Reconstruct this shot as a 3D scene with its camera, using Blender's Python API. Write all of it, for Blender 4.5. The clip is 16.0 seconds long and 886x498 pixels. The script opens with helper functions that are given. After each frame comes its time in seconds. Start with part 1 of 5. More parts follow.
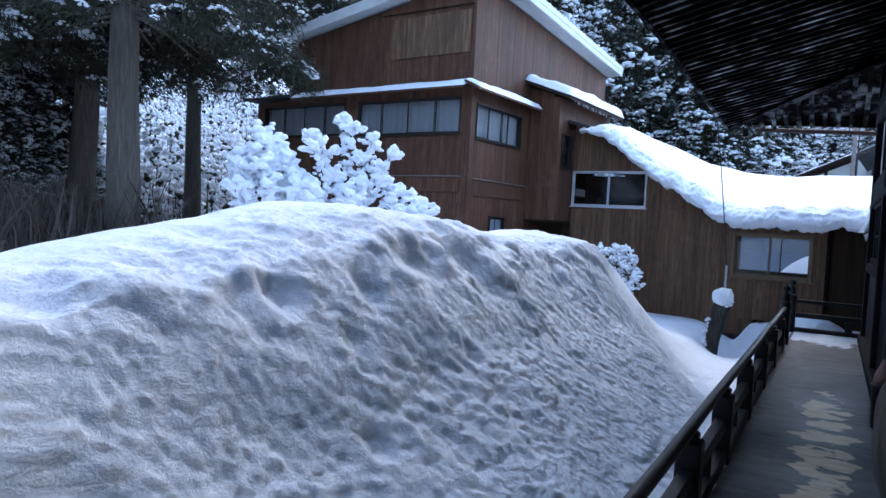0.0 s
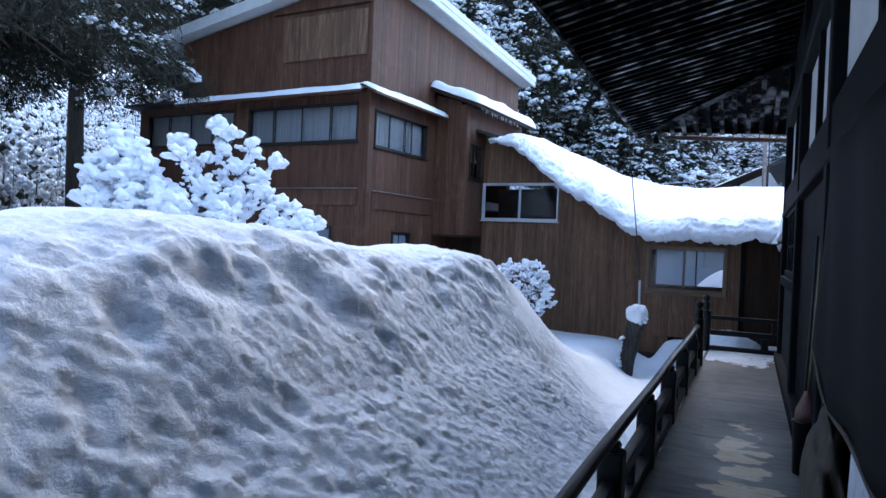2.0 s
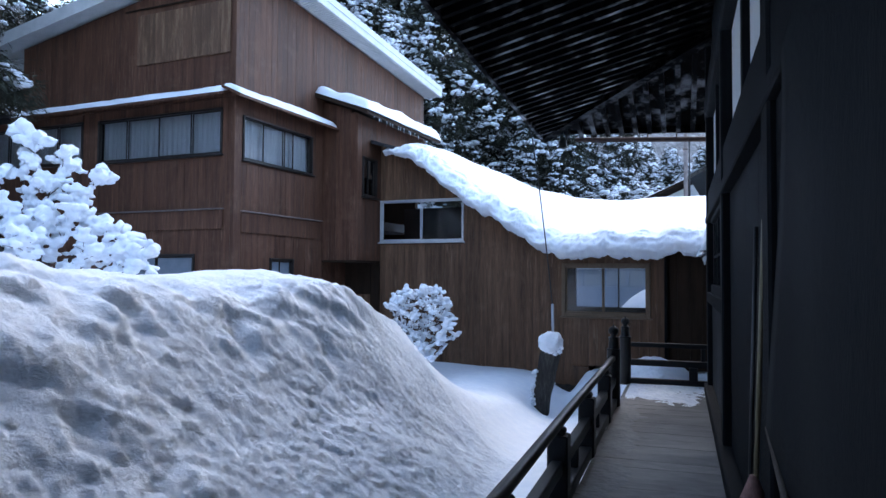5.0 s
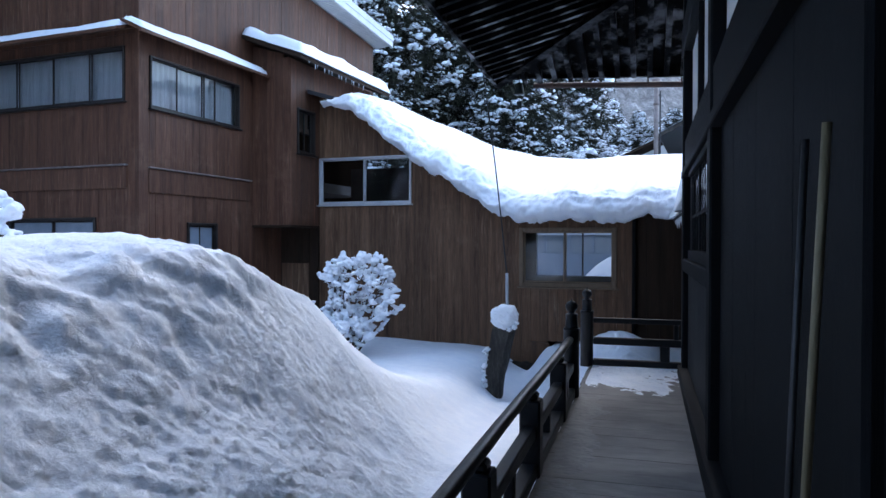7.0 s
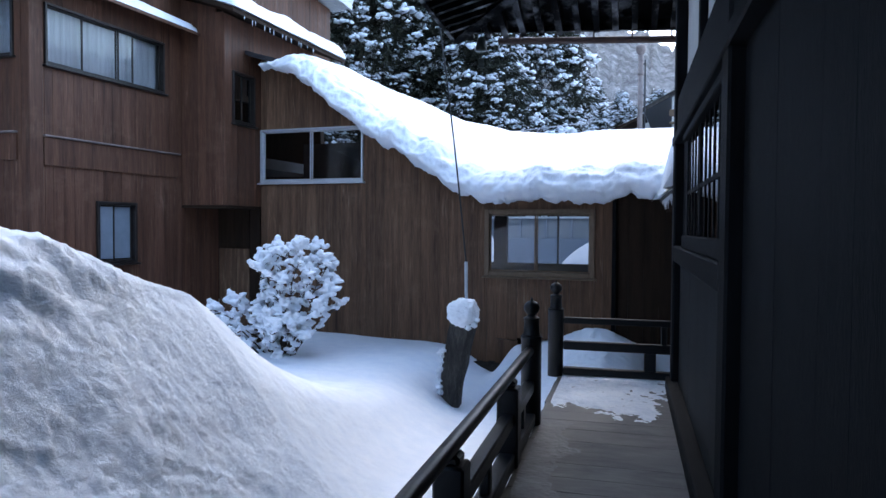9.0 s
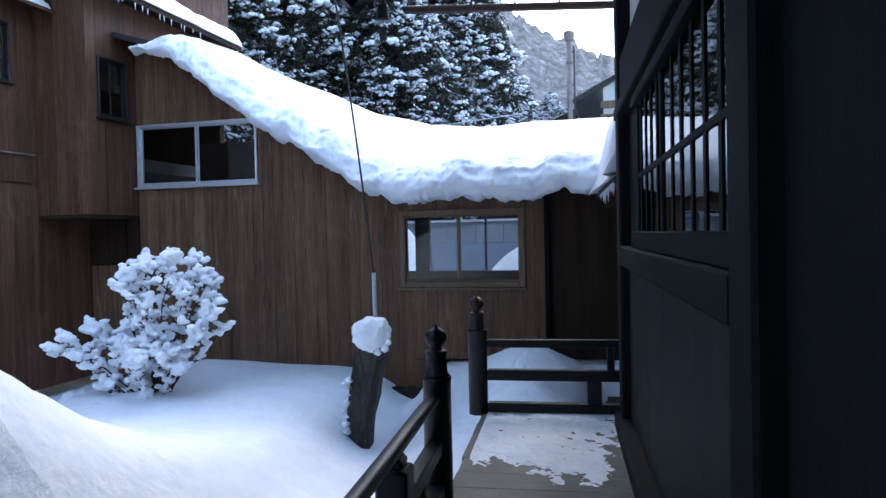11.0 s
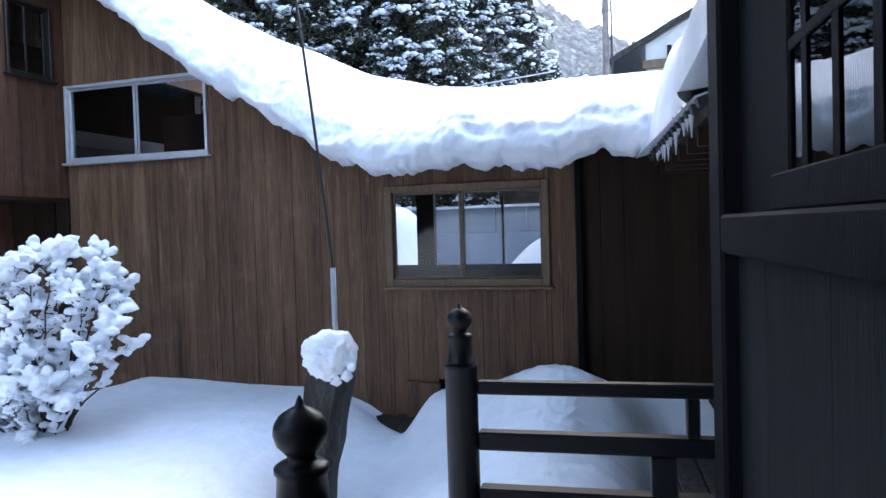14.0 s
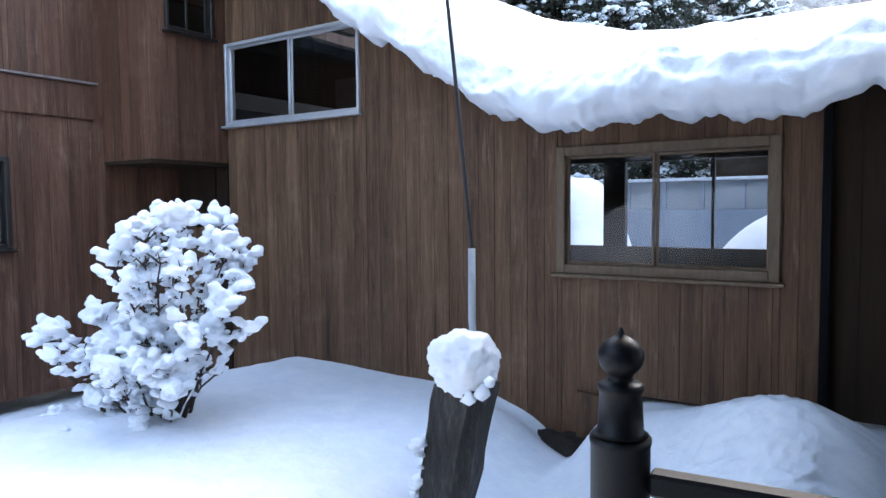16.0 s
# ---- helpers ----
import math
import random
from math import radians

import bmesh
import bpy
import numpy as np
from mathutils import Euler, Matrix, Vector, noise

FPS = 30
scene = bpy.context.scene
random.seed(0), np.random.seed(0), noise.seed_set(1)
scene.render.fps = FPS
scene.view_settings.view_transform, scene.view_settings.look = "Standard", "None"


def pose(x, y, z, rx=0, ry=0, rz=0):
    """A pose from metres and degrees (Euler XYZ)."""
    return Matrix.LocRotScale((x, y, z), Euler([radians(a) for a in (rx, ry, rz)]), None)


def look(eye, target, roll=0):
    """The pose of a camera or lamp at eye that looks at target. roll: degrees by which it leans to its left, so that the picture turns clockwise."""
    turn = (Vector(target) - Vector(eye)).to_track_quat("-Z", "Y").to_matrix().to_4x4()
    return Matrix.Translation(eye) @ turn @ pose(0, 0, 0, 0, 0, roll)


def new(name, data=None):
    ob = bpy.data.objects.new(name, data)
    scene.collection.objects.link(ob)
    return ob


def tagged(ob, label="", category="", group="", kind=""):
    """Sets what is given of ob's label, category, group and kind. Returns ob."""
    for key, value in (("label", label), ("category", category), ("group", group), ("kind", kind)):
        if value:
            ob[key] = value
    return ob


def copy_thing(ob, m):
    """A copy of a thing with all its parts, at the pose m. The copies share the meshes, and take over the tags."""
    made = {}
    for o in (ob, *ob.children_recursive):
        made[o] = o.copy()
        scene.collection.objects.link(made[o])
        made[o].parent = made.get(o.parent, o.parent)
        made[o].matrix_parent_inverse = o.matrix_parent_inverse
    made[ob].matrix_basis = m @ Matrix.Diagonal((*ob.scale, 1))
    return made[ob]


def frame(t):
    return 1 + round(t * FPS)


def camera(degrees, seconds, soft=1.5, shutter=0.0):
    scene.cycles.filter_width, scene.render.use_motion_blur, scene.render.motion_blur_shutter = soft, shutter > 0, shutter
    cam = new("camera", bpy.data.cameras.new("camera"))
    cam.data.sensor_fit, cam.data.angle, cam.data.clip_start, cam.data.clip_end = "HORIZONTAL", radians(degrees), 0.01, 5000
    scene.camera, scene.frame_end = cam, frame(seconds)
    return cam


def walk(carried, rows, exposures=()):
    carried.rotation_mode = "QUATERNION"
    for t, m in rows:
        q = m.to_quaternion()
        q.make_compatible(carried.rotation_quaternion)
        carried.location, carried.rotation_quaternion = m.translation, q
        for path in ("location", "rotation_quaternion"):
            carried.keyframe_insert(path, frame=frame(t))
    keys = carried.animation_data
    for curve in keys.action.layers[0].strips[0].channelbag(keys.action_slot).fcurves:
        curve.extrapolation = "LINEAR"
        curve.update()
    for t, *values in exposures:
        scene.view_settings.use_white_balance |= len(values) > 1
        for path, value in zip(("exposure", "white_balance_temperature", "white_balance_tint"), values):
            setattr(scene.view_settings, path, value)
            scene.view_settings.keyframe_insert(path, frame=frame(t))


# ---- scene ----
cam = camera(65.0, 16.0)
PATH = [
    (0, (0.827, -0.918, 1.445), (-0.301, 0.731, 1.368), 3.2),
    (0.5, (0.794, -0.611, 1.437), (-0.256, 1.09, 1.377), 2.8),
    (1, (0.766, -0.289, 1.429), (-0.245, 1.436, 1.391), 3.0),
    (1.5, (0.746, 0.051, 1.423), (-0.24, 1.79, 1.4), 3.0),
    (2, (0.735, 0.397, 1.414), (-0.23, 2.148, 1.401), 2.5),
    (2.5, (0.738, 0.735, 1.407), (-0.212, 2.495, 1.404), 2.0),
    (3, (0.741, 1.072, 1.401), (-0.19, 2.842, 1.421), 1.5),
    (3.5, (0.736, 1.405, 1.395), (-0.173, 3.186, 1.448), 1.2),
    (4, (0.719, 1.742, 1.388), (-0.161, 3.537, 1.475), 1.1),
    (6.5, (0.53, 3.464, 1.342), (-0.199, 5.326, 1.35), -0.1),
    (7, (0.487, 3.836, 1.339), (-0.241, 5.699, 1.321), 0.2),
    (7.5, (0.445, 4.223, 1.334), (-0.283, 6.085, 1.295), 0.5),
    (8, (0.405, 4.607, 1.33), (-0.316, 6.471, 1.277), 0.7),
    (8.5, (0.373, 4.968, 1.326), (-0.331, 6.839, 1.266), 0.5),
    (9, (0.355, 5.302, 1.323), (-0.327, 7.181, 1.261), 0.4),
    (9.5, (0.33, 5.635, 1.318), (-0.313, 7.528, 1.263), 0.5),
    (10, (0.298, 5.972, 1.313), (-0.293, 7.882, 1.268), 0.4),
    (10.2, (0.283, 6.107, 1.311), (-0.289, 8.023, 1.26), -0.2),
    (12.5, (0.094, 7.672, 1.224), (-0.357, 9.62, 1.19), -0.7),
    (13, (0.04, 8.015, 1.211), (-0.433, 9.957, 1.17), -1.0),
    (13.5, (0.015, 8.364, 1.186), (-0.504, 10.294, 1.136), -1.6),
    (14, (-0.002, 8.709, 1.171), (-0.596, 10.618, 1.113), -1.7),
    (14.5, (-0.072, 9.023, 1.166), (-0.757, 10.901, 1.095), -1.8),
    (15, (-0.111, 9.342, 1.162), (-0.916, 11.171, 1.078), -1.3),
    (15.5, (-0.176, 9.657, 1.155), (-1.126, 11.415, 1.058), -0.8),
    (16, (-0.272, 9.964, 1.136), (-1.375, 11.627, 1.019), -0.5),
]
walk(cam, [(t, look(eye, target, roll)) for t, eye, target, roll in PATH],
     exposures=[(0, 2.57, 6750, 10), (3.5, 2.62, 6900, 10), (7, 2.52, 7000, 10), (10, 2.7, 7150, 10), (12.5, 2.92, 7400, 10), (14, 3.27, 7700, 10), (16, 3.52, 8100, 10)])

# ---- world, sun ----
world = bpy.data.worlds.new("sky")
scene.world = world
world.use_nodes = True
wt = world.node_tree
sky = wt.nodes.new("ShaderNodeTexSky")
sky.sky_type = "NISHITA"
sky.sun_disc = False
sky.sun_elevation = radians(48)
sky.sun_rotation = radians(-4)
sky.air_density = 1.0
sky.dust_density = 0.6
sky.ozone_density = 1.0
wt.links.new(sky.outputs[0], wt.nodes["Background"].inputs[0])
wt.nodes["Background"].inputs[1].default_value = 0.15
sun = new("sun", bpy.data.lights.new("sun", "SUN"))
sun.data.energy = 0.15
sun.data.angle = radians(50)
sun.data.color = (1.0, 0.99, 0.97)
sun.matrix_world = look((20 * math.sin(radians(-4)), 20 * math.cos(radians(-4)), 20 * math.tan(radians(48))), (0, 0, 0))


# ---- materials ----
def ramp(nt, fac, stops):
    r = nt.nodes.new("ShaderNodeValToRGB")
    els = r.color_ramp.elements
    while len(els) < len(stops):
        els.new(0.5)
    for e, (p, c) in zip(els, stops):
        e.position, e.color = p, (*c, 1)
    nt.links.new(fac, r.inputs[0])
    return r.outputs[0]


def tex(nt, scale, stretch=(1, 1, 1), detail=5, rough=0.6, coord="Object", distort=0.0):
    tc = nt.nodes.new("ShaderNodeTexCoord")
    mp = nt.nodes.new("ShaderNodeMapping")
    mp.inputs["Scale"].default_value = stretch
    nt.links.new(tc.outputs[coord], mp.inputs[0])
    n = nt.nodes.new("ShaderNodeTexNoise")
    n.inputs["Scale"].default_value, n.inputs["Detail"].default_value = scale, detail
    n.inputs["Roughness"].default_value, n.inputs["Distortion"].default_value = rough, distort
    nt.links.new(mp.outputs[0], n.inputs[0])
    return n.outputs[0]


def math_node(nt, op, a, b):
    m = nt.nodes.new("ShaderNodeMath")
    m.operation = op
    for k, v in enumerate((a, b)):
        if isinstance(v, (int, float)):
            m.inputs[k].default_value = v
        else:
            nt.links.new(v, m.inputs[k])
    return m.outputs[0]


def mix(nt, fac, a, b, kind="MIX"):
    m = nt.nodes.new("ShaderNodeMix")
    m.data_type, m.blend_type = "RGBA", kind
    for k, v in ((0, fac), (6, a), (7, b)):
        if isinstance(v, (int, float)):
            m.inputs[k].default_value = v
        elif isinstance(v, tuple):
            m.inputs[k].default_value = (*v, 1)
        else:
            nt.links.new(v, m.inputs[k])
    return m.outputs[2]


def material(name, rough=0.6, metal=0.0, spec=0.5):
    m = bpy.data.materials.new(name)
    m.use_nodes = True
    b = m.node_tree.nodes["Principled BSDF"]
    b.inputs["Roughness"].default_value, b.inputs["Metallic"].default_value = rough, metal
    b.inputs["Specular IOR Level"].default_value = spec
    return m, m.node_tree, b


def bump(nt, b, height, strength, dist=0.02):
    n = nt.nodes.new("ShaderNodeBump")
    n.inputs["Strength"].default_value, n.inputs["Distance"].default_value = strength, dist
    nt.links.new(height, n.inputs["Height"])
    nt.links.new(n.outputs[0], b.inputs["Normal"])


def noisy(name, stops, scale=8, stretch=(1, 1, 1), rough=0.6, metal=0.0, bumps=0.3, dist=0.01, spec=0.4, vary=0.0, fine=60):
    """A surface of noise at two scales, with some change from piece to piece."""
    m, nt, b = material(name, rough, metal, spec)
    big = tex(nt, scale, stretch)
    small = tex(nt, fine, stretch, 3)
    col = ramp(nt, math_node(nt, "ADD", math_node(nt, "MULTIPLY", big, 0.7), math_node(nt, "MULTIPLY", small, 0.3)), stops)
    if vary:
        info = nt.nodes.new("ShaderNodeObjectInfo")
        k = math_node(nt, "ADD", math_node(nt, "MULTIPLY", info.outputs["Random"], vary), 1 - vary / 2)
        g = nt.nodes.new("ShaderNodeCombineColor")
        for q in range(3):
            nt.links.new(k, g.inputs[q])
        col = mix(nt, 1.0, col, g.outputs[0], "MULTIPLY")
    nt.links.new(col, b.inputs["Base Color"])
    if bumps:
        bump(nt, b, small, bumps, dist)
    return m


def snow_material(name, dirt_shade=0.0, lump=0.4):
    m, nt, b = material(name, 0.65, 0, 0.25)
    fine = tex(nt, 70, detail=6, rough=0.75)
    mid = tex(nt, 7, detail=5)
    col = ramp(nt, mid, [(0.3, (0.76, 0.81, 0.87)), (0.7, (0.85, 0.88, 0.91))])
    if dirt_shade:
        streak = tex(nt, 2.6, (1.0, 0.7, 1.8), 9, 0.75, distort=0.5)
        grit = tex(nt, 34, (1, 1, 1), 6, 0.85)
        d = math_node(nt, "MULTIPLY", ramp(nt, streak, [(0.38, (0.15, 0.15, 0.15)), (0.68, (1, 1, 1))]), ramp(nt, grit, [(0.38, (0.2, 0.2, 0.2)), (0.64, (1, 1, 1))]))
        # grey dirt tinted blue: the cool shade on the bank is in this colour
        col = mix(nt, math_node(nt, "MULTIPLY", d, dirt_shade), col, (0.27, 0.36, 0.47))
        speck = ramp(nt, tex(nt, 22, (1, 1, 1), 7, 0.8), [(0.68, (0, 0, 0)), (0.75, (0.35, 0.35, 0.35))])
        col = mix(nt, math_node(nt, "MULTIPLY", speck, dirt_shade), col, (0.20, 0.225, 0.25))
    nt.links.new(col, b.inputs["Base Color"])
    coarse = tex(nt, 15, (1, 0.7, 1.4), 6, 0.7, distort=0.5)
    h = math_node(nt, "ADD", math_node(nt, "MULTIPLY", fine, 0.22), math_node(nt, "ADD", mid, math_node(nt, "MULTIPLY", coarse, 0.6)))
    bump(nt, b, h, lump, 0.07)
    return m


def floor_material():
    """Grey weathered boards, worn through to pale wood in ovals along the trodden middle."""
    m, nt, b = material("weathered_floor", 0.4, 0, 0.3)
    grain = tex(nt, 5, (1.0, 5, 1), 6, 0.65, distort=0.4)
    blot = tex(nt, 4, (0.8, 2.2, 1), 7, 0.7, distort=0.3)
    grey = ramp(nt, blot, [(0.28, (0.045, 0.046, 0.048)), (0.45, (0.105, 0.105, 0.105)), (0.6, (0.16, 0.158, 0.152)), (0.76, (0.235, 0.225, 0.21))])
    worn = ramp(nt, grain, [(0.3, (0.40, 0.30, 0.18)), (0.5, (0.58, 0.46, 0.30)), (0.7, (0.72, 0.60, 0.43))])
    tc = nt.nodes.new("ShaderNodeTexCoord")
    sep = nt.nodes.new("ShaderNodeSeparateXYZ")
    nt.links.new(tc.outputs["Object"], sep.inputs[0])
    across = ramp(nt, math_node(nt, "ADD", sep.outputs["X"], 1.0), [(0.3, (0, 0, 0)), (0.5, (1, 1, 1)), (0.74, (1, 1, 1)), (0.9, (0, 0, 0))])
    along = ramp(nt, math_node(nt, "ADD", math_node(nt, "MULTIPLY", sep.outputs["Y"], 0.1), 1.1), [(0.0, (0.6, 0.6, 0.6)), (0.25, (1, 1, 1)), (0.58, (1, 1, 1)), (0.7, (0.0, 0.0, 0.0))])
    patch = tex(nt, 3.3, (1.0, 1.35, 1), 3, 0.5, distort=0.1)
    lift = math_node(nt, "MULTIPLY", math_node(nt, "MULTIPLY", across, along), 0.3)
    fac = ramp(nt, math_node(nt, "ADD", patch, lift), [(0.75, (0, 0, 0)), (0.785, (1, 1, 1))])
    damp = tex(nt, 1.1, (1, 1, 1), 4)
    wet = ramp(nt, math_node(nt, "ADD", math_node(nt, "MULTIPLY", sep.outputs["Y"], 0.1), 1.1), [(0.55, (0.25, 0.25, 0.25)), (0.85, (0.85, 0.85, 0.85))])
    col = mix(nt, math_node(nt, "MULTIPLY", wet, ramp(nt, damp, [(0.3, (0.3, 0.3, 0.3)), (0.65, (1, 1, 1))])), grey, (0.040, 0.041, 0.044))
    info = nt.nodes.new("ShaderNodeObjectInfo")
    col = mix(nt, math_node(nt, "MULTIPLY", info.outputs["Random"], 0.3), col, (0.06, 0.06, 0.062))
    col = mix(nt, math_node(nt, "MULTIPLY", fac, 0.9), col, worn)
    nt.links.new(col, b.inputs["Base Color"])
    nt.links.new(ramp(nt, damp, [(0.35, (0.75, 0.75, 0.75)), (0.65, (0.45, 0.45, 0.45))]), b.inputs["Roughness"])
    bump(nt, b, math_node(nt, "ADD", grain, math_node(nt, "MULTIPLY", fac, -0.4)), 0.3, 0.006)
    return m


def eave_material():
    """Rafter wood, nearly black: the underside's deep shade is put into the colour; patchy sheen."""
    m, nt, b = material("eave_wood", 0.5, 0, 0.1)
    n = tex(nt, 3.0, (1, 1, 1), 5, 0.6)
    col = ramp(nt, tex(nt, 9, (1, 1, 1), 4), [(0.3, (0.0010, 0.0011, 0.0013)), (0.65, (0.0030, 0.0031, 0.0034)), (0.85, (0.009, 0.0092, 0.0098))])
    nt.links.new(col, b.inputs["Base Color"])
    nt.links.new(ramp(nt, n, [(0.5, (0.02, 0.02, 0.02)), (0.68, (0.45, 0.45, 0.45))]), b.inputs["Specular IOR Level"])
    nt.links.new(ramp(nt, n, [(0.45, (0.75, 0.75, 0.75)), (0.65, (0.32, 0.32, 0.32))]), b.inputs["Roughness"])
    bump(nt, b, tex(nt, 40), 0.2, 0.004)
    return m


def siding_material(name, stops, light, dark, seed):
    """Stained boards: grain along the board, pale weathered streaks, dark drips and faint water marks across."""
    m, nt, b = material(name, 0.55, 0, 0.22)
    big = tex(nt, 2.2, (6, 6, 0.35), 5, 0.6)
    small = tex(nt, 14, (6, 6, 0.35), 3)
    col = ramp(nt, math_node(nt, "ADD", math_node(nt, "MULTIPLY", big, 0.65), math_node(nt, "MULTIPLY", small, 0.35)), stops)
    pale = math_node(nt, "MULTIPLY", ramp(nt, tex(nt, 9.0 + seed, (3, 3, 0.22), 4, 0.7), [(0.55, (0, 0, 0)), (0.72, (1, 1, 1))]), ramp(nt, tex(nt, 0.7, (1, 1, 1.6), 3), [(0.42, (0.05, 0.05, 0.05)), (0.62, (1, 1, 1))]))
    col = mix(nt, math_node(nt, "MULTIPLY", pale, 0.55), col, light)
    drip = ramp(nt, tex(nt, 6.0 + seed, (4.5, 4.5, 0.5), 6, 0.75), [(0.60, (0, 0, 0)), (0.70, (1, 1, 1))])
    col = mix(nt, math_node(nt, "MULTIPLY", drip, 0.7), col, dark)
    mark = ramp(nt, tex(nt, 1.6, (1, 1, 1.5), 6, 0.7), [(0.55, (0, 0, 0)), (0.75, (0.22, 0.22, 0.22))])
    col = mix(nt, mark, col, light)
    info = nt.nodes.new("ShaderNodeObjectInfo")
    k = math_node(nt, "ADD", math_node(nt, "MULTIPLY", info.outputs["Random"], 0.36), 0.82)
    g = nt.nodes.new("ShaderNodeCombineColor")
    for q in range(3):
        nt.links.new(k, g.inputs[q])
    col = mix(nt, 1.0, col, g.outputs[0], "MULTIPLY")
    nt.links.new(col, b.inputs["Base Color"])
    nt.links.new(ramp(nt, big, [(0.35, (0.45, 0.45, 0.45)), (0.65, (0.7, 0.7, 0.7))]), b.inputs["Roughness"])
    bump(nt, b, small, 0.4, 0.006)
    return m


SNOW = snow_material("snow", 0.0, 0.25)
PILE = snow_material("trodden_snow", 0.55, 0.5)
SLUSH = snow_material("trodden_slush", 0.85, 0.4)
CAPSNOW = snow_material("cap_snow", 0.0, 0.05)
TREESNOW = snow_material("tree_snow", 0.0, 0.35)
SIDING = siding_material("brown_siding", [(0.3, (0.040, 0.0175, 0.0108)), (0.45, (0.083, 0.037, 0.0225)), (0.58, (0.120, 0.057, 0.0355)), (0.75, (0.180, 0.096, 0.065))], (0.30, 0.185, 0.125), (0.028, 0.014, 0.010), 1.3)
WING_SIDING = siding_material("weathered_siding", [(0.3, (0.044, 0.0215, 0.0125)), (0.44, (0.100, 0.0515, 0.029)), (0.58, (0.158, 0.086, 0.050)), (0.78, (0.262, 0.157, 0.095))], (0.33, 0.225, 0.15), (0.030, 0.0165, 0.011), 0.0)
# brown siding darkened: shade of eaves and recesses is in its colour
SIDING_DARK_SHADE = noisy("dark_shade_siding", [(0.3, (0.01755, 0.0108, 0.007425)), (0.6, (0.0351, 0.0216, 0.01418)), (0.8, (0.0567, 0.03645, 0.0243))], 2.5, (6, 6, 0.4), 0.7, 0, 0.3, 0.006, spec=0.12, vary=0.3, fine=14)
FADED = noisy("faded_board", [(0.3, (0.075, 0.037, 0.022)), (0.5, (0.120, 0.064, 0.037)), (0.68, (0.25, 0.155, 0.09))], 3.5, (5, 5, 0.5), 0.6, 0, 0.3, 0.006, vary=0.3, fine=22)
# black wood, lowered further: the wall's missing shade is in the colour
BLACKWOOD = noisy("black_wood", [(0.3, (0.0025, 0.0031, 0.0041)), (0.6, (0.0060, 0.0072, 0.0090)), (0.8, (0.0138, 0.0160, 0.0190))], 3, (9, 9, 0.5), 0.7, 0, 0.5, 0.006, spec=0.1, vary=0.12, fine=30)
EAVEWOOD = eave_material()
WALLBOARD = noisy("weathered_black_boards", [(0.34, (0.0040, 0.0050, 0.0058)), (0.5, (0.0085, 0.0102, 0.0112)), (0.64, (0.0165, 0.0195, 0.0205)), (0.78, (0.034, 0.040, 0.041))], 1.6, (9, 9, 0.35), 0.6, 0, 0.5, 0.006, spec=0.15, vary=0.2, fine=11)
LACQUER = noisy("worn_black_paint", [(0.3, (0.0030, 0.0040, 0.0054)), (0.62, (0.0058, 0.0072, 0.0094)), (0.85, (0.020, 0.023, 0.027))], 9, (1, 1, 1), 0.42, 0, 0.25, 0.003, spec=0.26, vary=0.2, fine=70)
RAILWOOD = noisy("worn_handrail", [(0.3, (0.009, 0.008, 0.008)), (0.55, (0.024, 0.019, 0.017)), (0.8, (0.065, 0.05, 0.042))], 7, (1, 1, 1), 0.42, 0, 0.25, 0.003, spec=0.3, fine=60)
PLASTER = noisy("white_plaster", [(0.3, (0.58, 0.60, 0.58)), (0.7, (0.72, 0.73, 0.70))], 3, (1, 1, 1), 0.8, 0, 0.15, 0.003)
FLOORWOOD = floor_material()
ALU = noisy("aluminium", [(0.3, (0.55, 0.57, 0.60)), (0.7, (0.68, 0.70, 0.72))], 12, rough=0.35, metal=0.6, bumps=0.05)
BRONZE = noisy("dark_bronze_frame", [(0.3, (0.018, 0.015, 0.014)), (0.7, (0.035, 0.03, 0.028))], 12, rough=0.35, metal=0.3, bumps=0.05)
FRAMEWOOD = noisy("window_wood", [(0.3, (0.11, 0.07, 0.042)), (0.7, (0.20, 0.135, 0.085))], 6, (4, 4, 1), 0.55, fine=40)
FASCIA = noisy("painted_fascia", [(0.3, (0.50, 0.53, 0.54)), (0.7, (0.66, 0.68, 0.68))], 5, rough=0.45, bumps=0.1)
CURTAIN = noisy("white_curtain", [(0.3, (0.48, 0.504, 0.528)), (0.7, (0.792, 0.816, 0.84))], 2.2, (9, 9, 0.4), 0.9, 0, 0.5, 0.02)
FROSTED = noisy("frosted_pane", [(0.3, (0.15, 0.19, 0.23)), (0.7, (0.22, 0.26, 0.31))], 4, rough=0.25, bumps=0.1)
SHEETMETAL = noisy("roof_metal", [(0.3, (0.028, 0.029, 0.032)), (0.7, (0.06, 0.06, 0.065))], 6, rough=0.45, metal=0.4, bumps=0.1)
RUSTCAP = noisy("strip_metal", [(0.3, (0.13, 0.10, 0.09)), (0.7, (0.30, 0.25, 0.23))], 9, rough=0.5, metal=0.2)
BARK = noisy("cedar_bark", [(0.3, (0.055, 0.047, 0.040)), (0.55, (0.12, 0.105, 0.088)), (0.8, (0.22, 0.20, 0.17))], 4, (6, 6, 0.6), 0.85, 0, 0.7, 0.03, fine=20)
TWIG = noisy("twig_bark", [(0.3, (0.035, 0.027, 0.022)), (0.7, (0.08, 0.062, 0.05))], 20, rough=0.85)
NEEDLE = noisy("cedar_needles", [(0.3, (0.012, 0.015, 0.009)), (0.55, (0.027, 0.031, 0.018)), (0.8, (0.056, 0.055, 0.033))], 1.5, rough=0.7, bumps=0, fine=12)
OLDWOOD = noisy("old_grey_post", [(0.35, (0.012, 0.011, 0.010)), (0.52, (0.036, 0.032, 0.028)), (0.7, (0.11, 0.10, 0.088))], 6, (4, 4, 0.8), 0.8, 0, 0.7, 0.02, fine=30)
